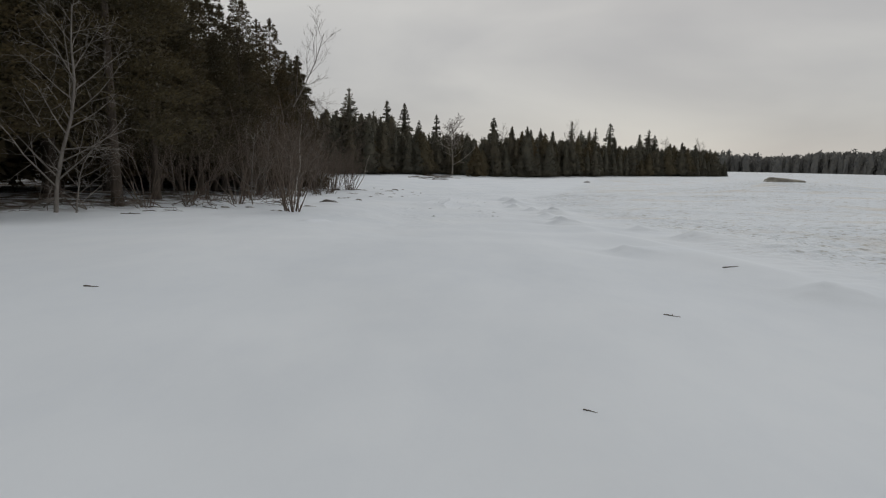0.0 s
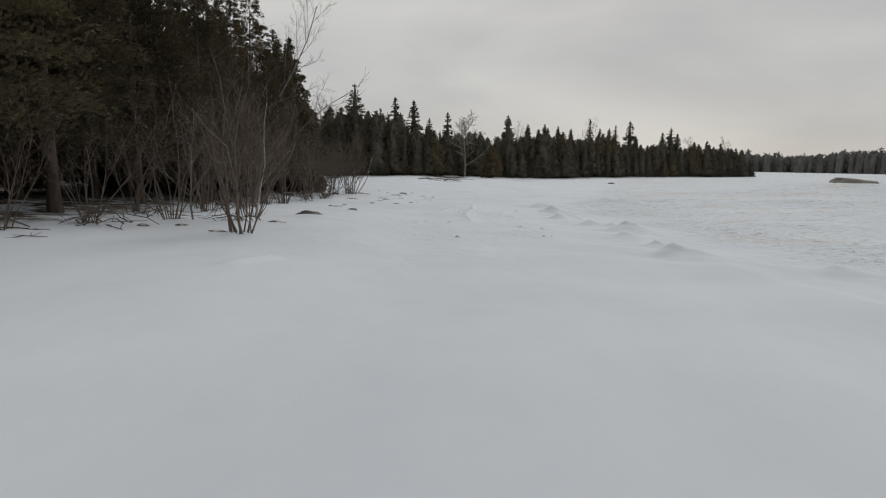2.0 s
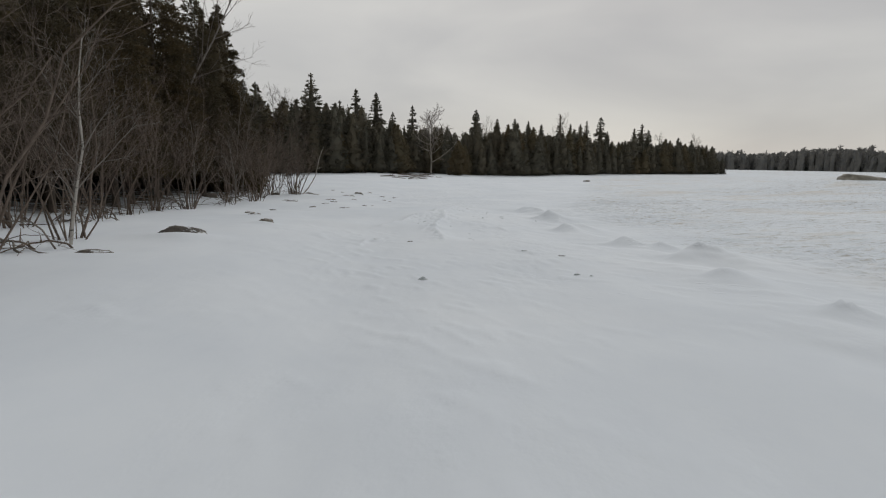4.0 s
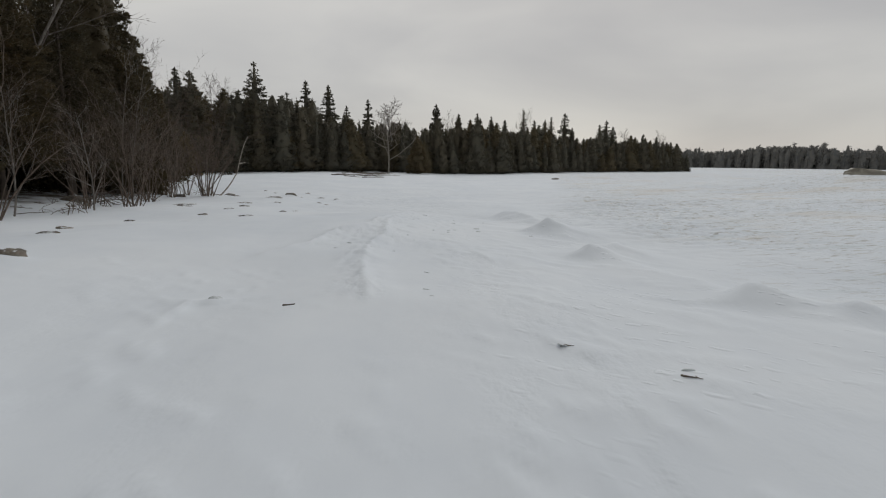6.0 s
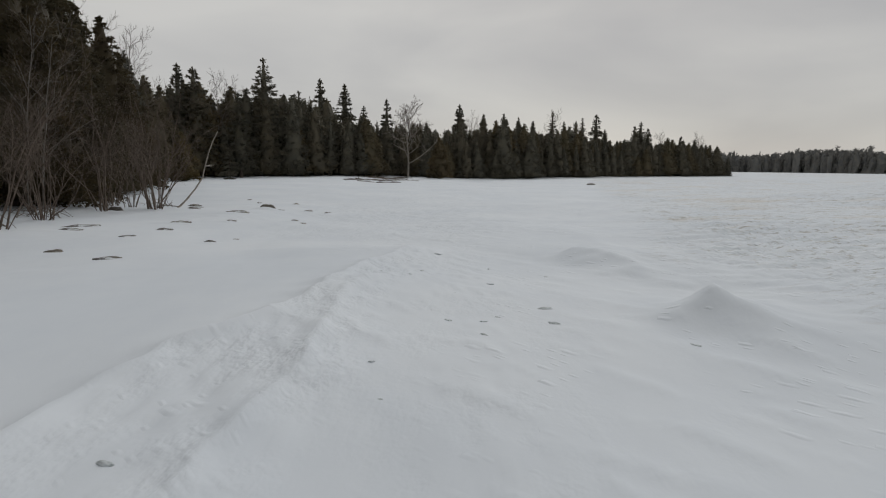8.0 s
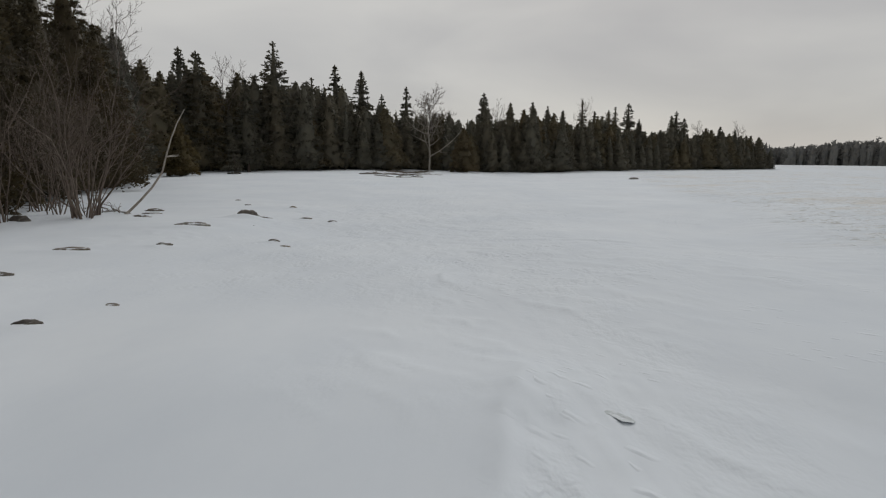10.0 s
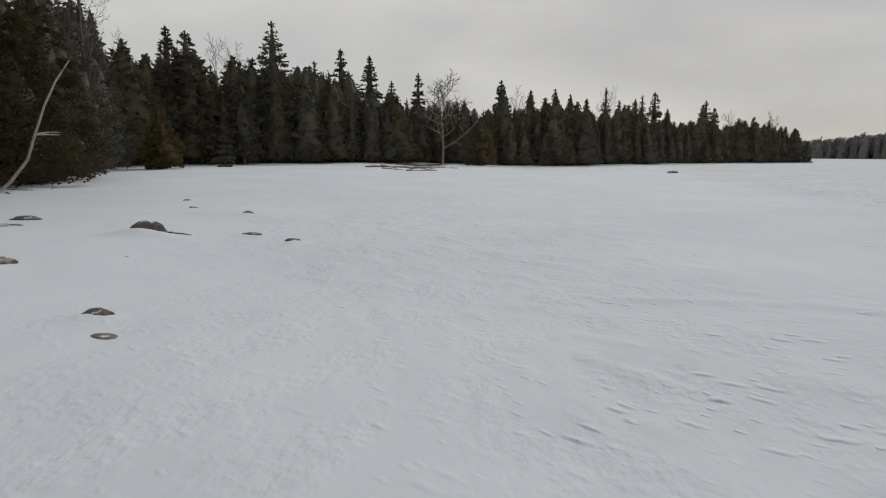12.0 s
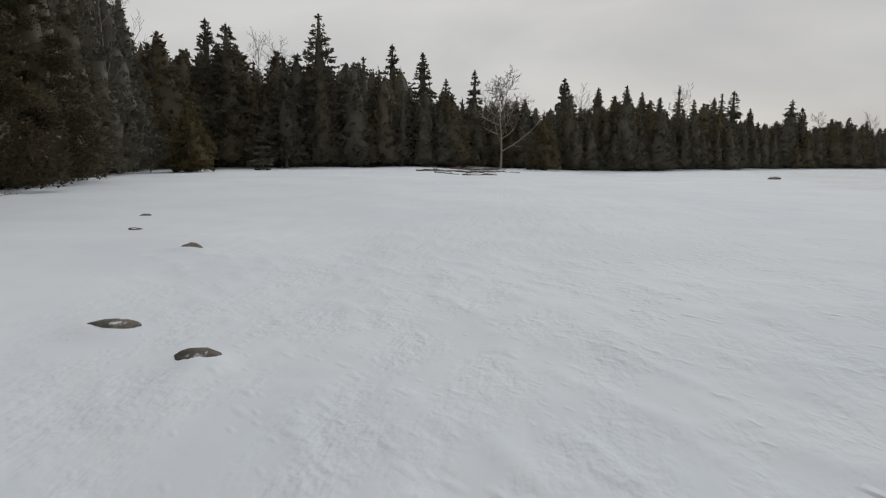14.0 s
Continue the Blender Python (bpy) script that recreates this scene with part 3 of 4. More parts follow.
def crown_body(kind, tall, wide, seed, low, taper, share):
    """The dense inner foliage that the outer sprays grow out of: places and triangles of an uneven closed cone."""
    rng = np.random.RandomState(seed + 7000)
    rings, sides = BODY_RINGS, BODY_SIDES
    u = np.linspace(low + 0.01, 0.97, rings)
    if kind == "cedar":
        prof = np.minimum(1, (u + 0.22) / 0.34) ** 0.6 * (1 - u) ** taper + 0.015
    else:
        prof = (np.minimum(1, (u + 0.2) / 0.4) * (1 - u) ** 0.85 + 0.015) * rng.uniform(0.62, 1.05, rings)
    prof[0] *= 0.35
    az = np.arange(sides) * 2 * np.pi / sides + rng.uniform(-0.2, 0.2, (rings, sides))
    r = wide * share * prof[:, None] * rng.uniform(0.72, 1.12, (rings, sides))
    z = u[:, None] * tall + rng.normal(0, 0.012, (rings, sides)) * tall
    v = np.stack([np.cos(az) * r, np.sin(az) * r, np.maximum(z, 0.0)], axis=-1).reshape(-1, 3)
    i, j = np.arange(rings - 1)[:, None] * sides, np.arange(sides)[None, :]
    k = (j + 1) % sides
    f = np.concatenate([np.stack([i + j, i + k, i + sides + k], -1).reshape(-1, 3), np.stack([i + j, i + sides + k, i + sides + j], -1).reshape(-1, 3)])
    return v, f


def conifer_crown(kind, tall, wide, count, size, seed, low=0.04, fingers=1, taper=0.82, body=0.0, slim=0.29):
    """Crown of a white cedar or a spruce as boughs set round the stem, each carrying sprays."""
    rng = np.random.RandomState(seed)
    if kind == "cedar":
        nb = int(tall * 30)
        u = low + (1 - low) * rng.uniform(0, 1, nb) ** 0.95
        prof = np.minimum(1, (u + 0.22) / 0.34) ** 0.6 * (1 - u) ** taper + 0.025
        up, droop, flat = 0.30, 0.28, 0.55
    else:
        whorls = int(tall * 2.6)
        w = np.sort(rng.uniform(0, 1, whorls)) * 0.5 + np.linspace(0, 1, whorls) * 0.5
        per = rng.randint(6, 11, whorls)
        u = np.repeat(low + (1 - low) * w, per)
        nb = len(u)
        u = np.clip(u + rng.normal(0, 0.006, nb), low, 0.99)
        gap = np.repeat(rng.uniform(0.72, 1.12, whorls), per)
        prof = (np.minimum(1, (u + 0.2) / 0.4) * (1 - u) ** 0.85 + 0.03) * gap
        up, droop, flat = -0.02, 0.20, 0.28
    az = rng.uniform(0, 2 * np.pi, nb)
    ln = wide * prof * rng.uniform(0.78, 1.1, nb)
    lobes = 1 + 0.09 * np.sin(az * 3 + seed) * np.sin(u * 17 + seed * 1.7)
    ln = ln * lobes
    share = ln ** 1.3 + 0.02 * wide
    which = rng.choice(nb, count, p=share / share.sum())
    t = rng.uniform(0.02, 1, count) ** 0.42
    L, A, U = ln[which], az[which], u[which]
    spread = (0.30 if kind == "cedar" else 0.22) * L * (1.15 - t * 0.75)
    off = rng.normal(0, 0.5, count) * spread
    x = np.cos(A) * L * t - np.sin(A) * off
    y = np.sin(A) * L * t + np.cos(A) * off
    lift = (up + 0.45 * U if kind == "spruce" else up) * L * t - droop * L * t * t
    z = U * tall + lift + rng.normal(0, 0.5, count) * spread * flat
    places = np.stack([x, y, np.maximum(z, 0.05)], axis=1)
    axes = np.stack([np.cos(A), np.sin(A), np.full(count, 0.35 if kind == "cedar" else -0.05)], axis=1) + rng.normal(0, 0.45, (count, 3))
    # the leader at the top
    k = max(6, count // 120)
    top = np.stack([rng.normal(0, 0.03, k), rng.normal(0, 0.03, k), tall * (0.93 + 0.07 * rng.uniform(0, 1, k))], axis=1)
    places = np.concatenate([places, top])
    axes = np.concatenate([axes, np.stack([rng.normal(0, 0.3, k), rng.normal(0, 0.3, k), np.ones(k)], axis=1)])
    v, f = sprays(places, axes, size, size * slim, fingers, rng)
    if body:
        bv, bf = crown_body(kind, tall, wide, seed, low, taper, body)
        v, f = np.concatenate([v, bv]), np.concatenate([f, bf + len(v)])
    return v, f


def stem_mesh(name, tall, rad, seed, mat, sides=8, flare=0.5, lean=0.02):
    rng = np.random.RandomState(seed)
    h = np.array([0, 0.03, 0.09, 0.2, 0.35, 0.5, 0.7, 0.9, 1.0]) * tall
    pts = np.stack([np.cumsum(rng.normal(0, lean, 9)) * h / tall, np.cumsum(rng.normal(0, lean, 9)) * h / tall, h - 0.15], axis=1)
    r = rad * (1.02 - h / tall) ** 0.85
    r[0] *= 1 + flare
    r[1] *= 1 + flare * 0.45
    v, f = tubes([(pts, r)], sides)
    return mesh_from(name, v, f, mat)


def grow(runs, rng, p, d, length, rad, depth, spec):
    """A limb and, on it, its smaller limbs."""
    n = 7 if depth == 0 else (5 if depth == 1 else 4)
    pts, dirs = [np.array(p, dtype=float)], []
    d = np.array(d, dtype=float)
    for i in range(n - 1):
        d = d + rng.normal(0, spec["wander"], 3) + np.array([0, 0, spec["rise"] * (0.6 if depth else 0.2)])
        d /= np.linalg.norm(d)
        dirs.append(d.copy())
        pts.append(pts[-1] + d * length / (n - 1))
    tip = 0.25 if depth < spec["depth"] else 0.35
    rads = rad * np.linspace(1, tip, n)
    runs.setdefault(depth, []).append((np.array(pts), rads))
    if depth >= spec["depth"]:
        return
    kids = spec["kids"][depth]
    lo = spec["from"] if depth == 0 else 0.22
    az0 = rng.uniform(0, 2 * np.pi)
    for k in range(kids):
        s = lo + (1 - lo) * (k + rng.uniform(0.1, 0.9)) / kids
        f = s * (n - 1)
        i = min(int(f), n - 2)
        at = pts[i] + (pts[i + 1] - pts[i]) * (f - i)
        axis = dirs[i]
        a = az0 + k * 2.4 + rng.normal(0, 0.3)
        ref = np.cross(axis, [0.3, 0.9, 0.2])
        ref /= np.linalg.norm(ref)
        other = np.cross(axis, ref)
        open_by = radians(rng.uniform(*spec["angle"]))
        nd = axis * math.cos(open_by) + (ref * math.cos(a) + other * math.sin(a)) * math.sin(open_by)
        grow(runs, rng, at, nd, length * spec["short"][depth] * (1.15 - 0.65 * s) * rng.uniform(0.75, 1.2), max(rads[i] * spec["thin"], spec["least"]), depth + 1, spec)


BARE = dict(wander=0.10, rise=0.10, depth=3, kids=(15, 6, 4), angle=(38, 72), short=(0.52, 0.5, 0.5), thin=0.55, least=0.006)
BARE["from"] = 0.12
BIRCH = dict(wander=0.07, rise=0.14, depth=3, kids=(13, 6, 5), angle=(25, 50), short=(0.42, 0.5, 0.55), thin=0.5, least=0.012)
BIRCH["from"] = 0.38
STEM = dict(wander=0.17, rise=0.12, depth=2, kids=(10, 5), angle=(18, 48), short=(0.34, 0.5), thin=0.5, least=0.0035)
STEM["from"] = 0.30


def bare_tree_meshes(tall, rad, seed, spec, trunk_mat, limb_mat, lean=(0, 0), sides=6):
    rng = np.random.RandomState(seed)
    runs = {}
    grow(runs, rng, (0, 0, -0.1), (lean[0], lean[1], 1.0), tall, rad, 0, spec)
    v, f = tubes(runs[0], 8)
    trunk = mesh_from("trunk", v, f, trunk_mat)
    vs, fs, base = [], [], 0
    for depth in sorted(runs):
        if depth:
            v, f = tubes(runs[depth], sides if depth == 1 else (4 if depth == 2 else 3))
            vs.append(v)
            fs.append(f + base)
            base += len(v)
    return trunk, mesh_from("crown", np.concatenate(vs), np.concatenate(fs), limb_mat)


def bare_tree(x, y, tall, rad, seed, spec, trunk_mat, limb_mat, name, label, lean=(0, 0), turn=0.0):
    tree = thing(name, x, y, label, "tree", turn=turn)
    trunk, limbs = bare_tree_meshes(tall, rad, seed, spec, trunk_mat, limb_mat, lean)
    part("trunk", trunk, tree)
    part("crown", limbs, tree)
    return tree


def conifer(kind, x, y, tall, wide, count, size, seed, label, group="", low=0.04, rad=None, taper=0.82, mat=None, body=0.0, slim=0.29):
    tree = thing("cedar_tree" if kind == "cedar" else "spruce_tree", x, y, label, "tree", group)
    part("trunk", stem_mesh("trunk", tall * 0.96, rad or tall * 0.016, seed, CEDAR_BARK), tree)
    v, f = conifer_crown(kind, tall, wide, count, size, seed, low, 1, taper, body, slim)
    part("crown", mesh_from("crown", v, f, mat or (CEDAR if kind == "cedar" else HAZED_NEEDLES), flat=True, rounded=(BODY_RINGS - 1) * BODY_SIDES * 2 if body else 0), tree)
    return tree


def stand(models, places, rng, broad=1.0):
    """Copies of the models at places (x, y, height)."""
    for x, y, tall in places:
        ob, own = models[rng.randint(len(models))]
        s = tall / own
        c = copy_thing(ob, pose(x, y, ground_z(x, y) - 0.05, rng.uniform(-1.5, 1.5), rng.uniform(-1.5, 1.5), rng.uniform(0, 360)))
        w = s * rng.uniform(0.88, 1.12) * broad
        c.scale = (w, w, s)


# ---- woods along the beach ----
rng = np.random.RandomState(5)
near_models = []
FIRST = [(-13.4, 16.4), (-11.5, 20.5), (-12.3, 24.8), (-12.4, 29.5)]
for k, (x, y) in enumerate(FIRST):
    tall = (16.5, 17.5, 16.0, 13.5)[k]
    near_models.append((conifer("cedar", x, y, tall, (3.1, 3.2, 2.9, 2.8)[k], 30000, 0.165, 101 + k,
                                "dense dark olive white cedar at the beach edge", "beach cedars", low=0.11, rad=0.16, taper=0.7, slim=0.21, mat=LIT_OLIVE if k < 2 else CEDAR), tall))
row = []
# Unseen trees beside and behind the camera, added to shut out sky light.
for y in np.arange(-6, 15, 3.0):
    row.append((np.interp(y, EDGE_Y, EDGE_X) - 1.2 + rng.uniform(-0.6, 0.4), y, rng.uniform(12, 14)))
for y in np.arange(33.0, 70, 2.4):
    row.append((np.interp(y, EDGE_Y, EDGE_X) - 0.4 + rng.uniform(-0.8, 0.6), y + rng.uniform(-0.6, 0.6), rng.uniform(10.0, 12.0) * (0.93 if y > 60 else 1.0)))
stand(near_models[:2], [p for p in row if p[1] < 16], rng)
stand(near_models[2:], [p for p in row if 16 <= p[1] < 52], rng)
full_models = []
for k in range(2):
    tall = (9.5, 10.5)[k]
    full_models.append((conifer("cedar", (-19.2, -17.6)[k], (74.4, 66.0)[k], tall, (3.0, 2.8)[k], 20000, 0.15, 121 + k,
                                "olive white cedar with foliage down to the snow", "beach cedars", low=0.0, body=0.55, slim=0.36), tall))
stand(full_models, [p for p in row if p[1] >= 52 and abs(p[1] - 66) > 1.2], rng)


def joined_woods(name, places, seed, count, size, label, mat, low=0.03):
    """Trees that stand so deep in the woods that they cannot be told apart, as one mass of crowns and stems."""
    r = np.random.RandomState(seed)
    forms = []
    for k in range(4):
        tall = 10.0
        v, f = conifer_crown("cedar" if k < 3 else "spruce", tall, (2.7, 2.9, 2.5, 2.4)[k], count, size, seed + k, low, 1, 0.62, 0.74, 0.4)
        forms.append((v, f))
    vs, fs, base = [], [], 0
    for x, y, tall in places:
        v, f = forms[r.randint(4)]
        a, sc = r.uniform(0, 6.28), tall / 10.0
        ca, sa = math.cos(a), math.sin(a)
        w = v * sc
        w = np.stack([w[:, 0] * ca - w[:, 1] * sa + x, w[:, 0] * sa + w[:, 1] * ca + y, w[:, 2] + ground_z(x, y) - 0.1], axis=1)
        vs.append(w)
        fs.append(f + base)
        base += len(w)
    ob = new(name, mesh_from(name, np.concatenate(vs), np.concatenate(fs), mat, flat=True))
    return tagged(ob, label, "woods", kind="stuff")


deep_models = []
for k in range(3):
    tall = (18.0, 17.0, 15.0)[k]
    deep_models.append((conifer("cedar", (-16.4, -16.0, -16.6)[k], (19.0, 24.0, 29.0)[k], tall, 2.8, 7500, 0.27, 131 + k,
                                "tall dark white cedar deeper in the woods", "inner woods", low=0.16), tall))
row = []
for y in np.arange(2, 72, 2.8):
    if not 17 < y < 31:
        row.append((np.interp(y, EDGE_Y, EDGE_X) - 3.9 + rng.uniform(-0.8, 0.8), y + rng.uniform(-0.8, 0.8), rng.uniform(10.5, 12.2) * (1.4 if y < 28 else 1.05)))
stand(deep_models, row, rng)
row = []
for off, gap in ((7.0, 2.6), (10.0, 2.8), (14.0, 3.0), (19.0, 3.5), (26.0, 4.5)):
    for y in np.arange(-20, 74, gap):
        row.append((np.interp(y, EDGE_Y, EDGE_X) - off + rng.uniform(-0.9, 0.9), y + rng.uniform(-0.8, 0.8), rng.uniform(11.0, 13.0) * (0.6 if rng.uniform() < 0.25 else 1) * (1.3 if y < 28 else 1.0)))
joined_woods("inner_beach_woods", row, 500, 700, 0.45, "dark mass of cedars deep behind the beach", CEDAR, 0.07)

# ---- woods round the head of the bay and out along the point ----
far_models = []
for k in range(5):
    tall = (10, 9, 11, 9.5, 10.5)[k]
    x = (-22, 5.5, 19, 33, 52)[k]
    y = (79, 131.5, 131.5, 142, 154)[k]
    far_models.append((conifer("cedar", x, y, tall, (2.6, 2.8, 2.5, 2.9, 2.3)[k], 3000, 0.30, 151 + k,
                               "dark green white cedar on the bay shore", "bay woods", low=0.0, mat=BRONZE if k == 3 else HAZED_NEEDLES, body=0.76, slim=0.42), tall))
spruce_models = []
for k in range(3):
    tall = (10, 11, 12)[k]
    spruce_models.append((conifer("spruce", (-34, 12, 40)[k], (119, 136, 153)[k], tall, (2.2, 2.0, 2.5)[k], 3600, 0.24, 171 + k,
                                  "slim dark spruce among the cedars", "bay woods", body=0.5, slim=0.36), tall))


mid_models = []
for k in range(2):
    tall = (9.4, 11.0)[k]
    mid_models.append((conifer("cedar", (-24.5, -26.8)[k], (80.5, 85.0)[k], tall, (2.9, 3.1)[k], 8000, 0.20, 181 + k,
                               "dark full cedar where beach and bay woods meet", "bay woods", low=0.0, body=0.66, slim=0.38, mat=LIT_OLIVE), tall))


def along(xs, ys, gap, off):
    """Places every gap metres along a line, set back by off."""
    out = []
    for x0, y0, x1, y1 in zip(xs[:-1], ys[:-1], xs[1:], ys[1:]):
        n = max(1, int(math.hypot(x1 - x0, y1 - y0) / gap))
        dx, dy = (x1 - x0), (y1 - y0)
        ln = math.hypot(dx, dy)
        for i in range(n):
            s = (i + rng.uniform(0.1, 0.9)) / n
            out.append((x0 + dx * s - dy / ln * off + rng.uniform(-0.6, 0.6), y0 + dy * s + dx / ln * off + rng.uniform(-0.6, 0.6)))
    return out


BAY_X = (-17.0, -20.0, -28.5, -29.5, -26, -19, -6, 2, 8, 20, 44, 66, 82)
BAY_Y = (68, 76, 91, 102, 109, 114, 119.5, 130, 129, 131, 147, 158, 167)
for off, gap, lo, hi in ((0.5, 2.0, 4.6, 8.8), (2.3, 2.1, 6.6, 9.4), (4.6, 2.6, 7.6, 10.2)):
    spots = [(x, y, rng.uniform(lo, hi) * (0.88 if x > 40 else 0.98 if y < 82 else min(1.5, 1.0 + (y - 82) * 0.045) if x < -17 and y < 106 else 1.3 if x < -10 else 1.0)) for x, y in along(BAY_X, BAY_Y, gap, off)]
    cut = [s for s in spots if rng.uniform() < 0.86]
    near_left = [s for s in cut if s[0] < -15 and s[1] < 100]
    stand(mid_models, near_left, rng, 1.15)
    stand(far_models, [s for s in cut if s not in near_left], rng, 1.22)
    stand(spruce_models, [s for s in spots if s not in cut], rng)
row = []
for gx in np.arange(-62, 92, 3.0):
    for gy in np.arange(60, 196, 3.0):
        x, y = gx + rng.uniform(-1.1, 1.1), gy + rng.uniform(-1.1, 1.1)
        if 5.2 < float(wooded(np.array([x]), np.array([y]))[0]) < 19:
            row.append((x, y, rng.uniform(8.0, 9.3) * (0.86 if x > 40 else 1.0 if y < 82 else min(1.6, 1.05 + (y - 82) * 0.05) if x < -17 and y < 106 else 1.32 if x < -10 else 1.0)))
joined_woods("inner_bay_woods", row, 540, 700, 0.36, "dense dark evergreens behind the bay shore", HAZED_NEEDLES)

# trees that stand out on the skyline
for k, (x, y, tall, wide) in enumerate([(-18.4, 116.0, 16.3, 4.3), (-12.1, 128.0, 15.1, 3.2), (-8.7, 134.0, 15.2, 3.8), (12.7, 145.7, 13.5, 3.5),
                                        (48.2, 168.0, 14.0, 3.6), (60.0, 169.5, 12.6, 3.8), (-27.4, 108.0, 14.0, 3.4), (-25.8, 109.0, 13.8, 3.8)]):
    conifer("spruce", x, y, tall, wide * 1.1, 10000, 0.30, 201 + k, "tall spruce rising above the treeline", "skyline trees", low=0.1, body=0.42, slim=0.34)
for k, (x, y, tall, wide) in enumerate([(-1.4, 135, 13.0, 2.4), (-5.3, 132, 11.4, 2.2), (61.2, 168, 10.9, 2.6), (67.6, 164, 8.9, 2.0), (-12.9, 122, 10.4, 2.0),
                                        (37.9, 160, 11.6, 2.2), (-20.5, 110, 11.0, 2.4), (35.7, 161.4, 14.0, 2.3)]):
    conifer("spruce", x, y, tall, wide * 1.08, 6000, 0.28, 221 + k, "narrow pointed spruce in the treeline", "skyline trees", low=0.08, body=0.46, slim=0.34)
for k, (x, y, tall, wide) in enumerate([(-25.8, 90, 12.4, 3.0), (15.9, 135, 11.0, 2.7), (21.1, 140, 10.6, 2.2), (23.6, 141, 11.0, 2.4), (27.1, 144, 10.5, 2.4),
                                        (37.6, 150, 11.0, 2.1), (45.7, 155, 9.7, 2.2), (7.0, 121.0, 6.2, 2.4), (26.4, 138.0, 8.0, 1.9), (-24.8, 86.5, 11.0, 3.0), (-27.2, 88.0, 12.4, 3.0), (-23.9, 83.6, 9.8, 2.8), (-27.0, 93.5, 12.4, 2.8)]):
    conifer("cedar", x, y, tall, wide, 6500, 0.23, 241 + k, "full pointed white cedar on the bay shore", "bay woods", low=0.0, mat=BRONZE if k in (7, 8) else HAZED_NEEDLES, body=0.72, slim=0.4)
conifer("cedar", -21.9, 93.0, 5.0, 2.1, 8000, 0.19, 261, "small bushy bronzed cedar out on the snow", low=0.0, mat=YELLOWED, body=0.62, slim=0.36)
conifer("spruce", -19.0, 99.5, 3.6, 1.3, 3500, 0.17, 262, "little spruce beside the bushy cedar", low=0.0)

# ---- bare trees ----
bare_tree(-11.2, 16.9, 5.6, 0.06, 301, dict(BARE, kids=(26, 7, 3), short=(0.42, 0.45, 0.5), angle=(38, 64), thin=0.45, rise=0.05), GREY_BARK, GREY_BARK, "bare_tree", "bare grey young tree before dark cedars", lean=(0.14, 0.0))
bare_tree(-10.9, 17.3, 2.4, 0.025, 306, dict(BARE, kids=(14, 5, 3), least=0.004), GREY_BARK, GREY_BARK, "bare_sapling", "low tangle of grey twigs beside the bare tree", lean=(0.3, 0.0))
LIMBY = dict(BARE, kids=(13, 6, 4), rise=0.30, wander=0.05, short=(0.78, 0.45, 0.5), angle=(64, 88), thin=0.5, least=0.022)
LIMBY["from"] = 0.24
bare_tree(2.2, 127.6, 8.6, 0.17, 302, LIMBY, PALE_WOOD, PALE_WOOD, "bare_birch", "pale bare birch alone before the woods")
bare_tree(3.3, 132.5, 10.6, 0.17, 303, dict(BIRCH, kids=(18, 8, 6), short=(0.52, 0.45, 0.5), angle=(28, 58), rise=0.06, least=0.028), BIRCH_BARK, TWIG, "bare_birch", "rounded bare birch crown above the cedars")
bare_tree(-15.0, 46.6, 13.0, 0.08, 304, dict(BIRCH, kids=(12, 6, 5), short=(0.30, 0.5, 0.55), least=0.007), GREY_BARK, TWIG, "bare_birch", "leaning bare birch above the beach cedars", lean=(0.32, 0.0))
for k, (x, y, tall) in enumerate([(-24.2, 84.5, 12.6), (-24.0, 87.5, 13.0), (-28.5, 86, 15), (-23.8, 112.5, 13.0), (-22.2, 116, 13.0), (14.0, 138, 10.2), (33.4, 158, 13.0), (66.5, 168, 9.7), (75.0, 170, 9.2), (39.0, 151.0, 9.9), (-33, 99, 13)]):
    bare_tree(x, y, tall * 0.96, 0.11, 311 + k, dict(BIRCH, least=0.014), GREY_BARK, TWIG, "bare_birch", "thin bare birch among the evergreens")


for k, (x, y, tall, lean) in enumerate([(-7.0, 25.9, 3.6, 0.16), (-9.2, 42.4, 3.2, 0.05), (-8.3, 24.6, 3.0, -0.1), (-10.2, 40.0, 3.6, 0.1), (-9.9, 31.0, 4.2, 0.1), (-12.6, 27.0, 5.0, 0.05), (-11.6, 50.4, 6.4, 0.17), (-11.3, 50.7, 5.8, 0.2), (-11.2, 36.5, 5.0, 0.1)]):
    bare_tree(x, y, tall, 0.03, 341 + k, dict(BARE, kids=(11, 5, 3), short=(0.4, 0.5, 0.5), angle=(25, 50), least=0.005), GREY_BARK if k else BIRCH_BARK, GREY_BARK,
              "bare_sapling", "slender pale bare sapling among the alders", lean=(lean, 0.0))


# ---- alder thickets ----
def alder(x, y, tall, stems, seed, label, turn=0.0):
    rng2 = np.random.RandomState(seed)
    shrub = thing("alder_shrub", x, y, label, "shrub", "alder thicket", turn=turn)
    for k in range(stems):
        a = k * 2.4 + rng2.uniform(0, 0.8)
        r = rng2.uniform(0.05, 0.32)
        tilt = rng2.uniform(0.02, 0.34)
        runs = {}
        grow(runs, rng2, (math.cos(a) * r, math.sin(a) * r, -0.1), (math.cos(a) * tilt, math.sin(a) * tilt, 1.0), tall * rng2.uniform(0.6, 1.08),
             rng2.uniform(0.011, 0.031), 0, STEM)
        vs, fs, base = [], [], 0
        for depth in sorted(runs):
            v, f = tubes(runs[depth], 5 if depth == 0 else 3)
            vs.append(v)
            fs.append(f + base)
            base += len(v)
        part("stem", mesh_from("stem", np.concatenate(vs), np.concatenate(fs), ALDER_BARK), shrub)
    return shrub


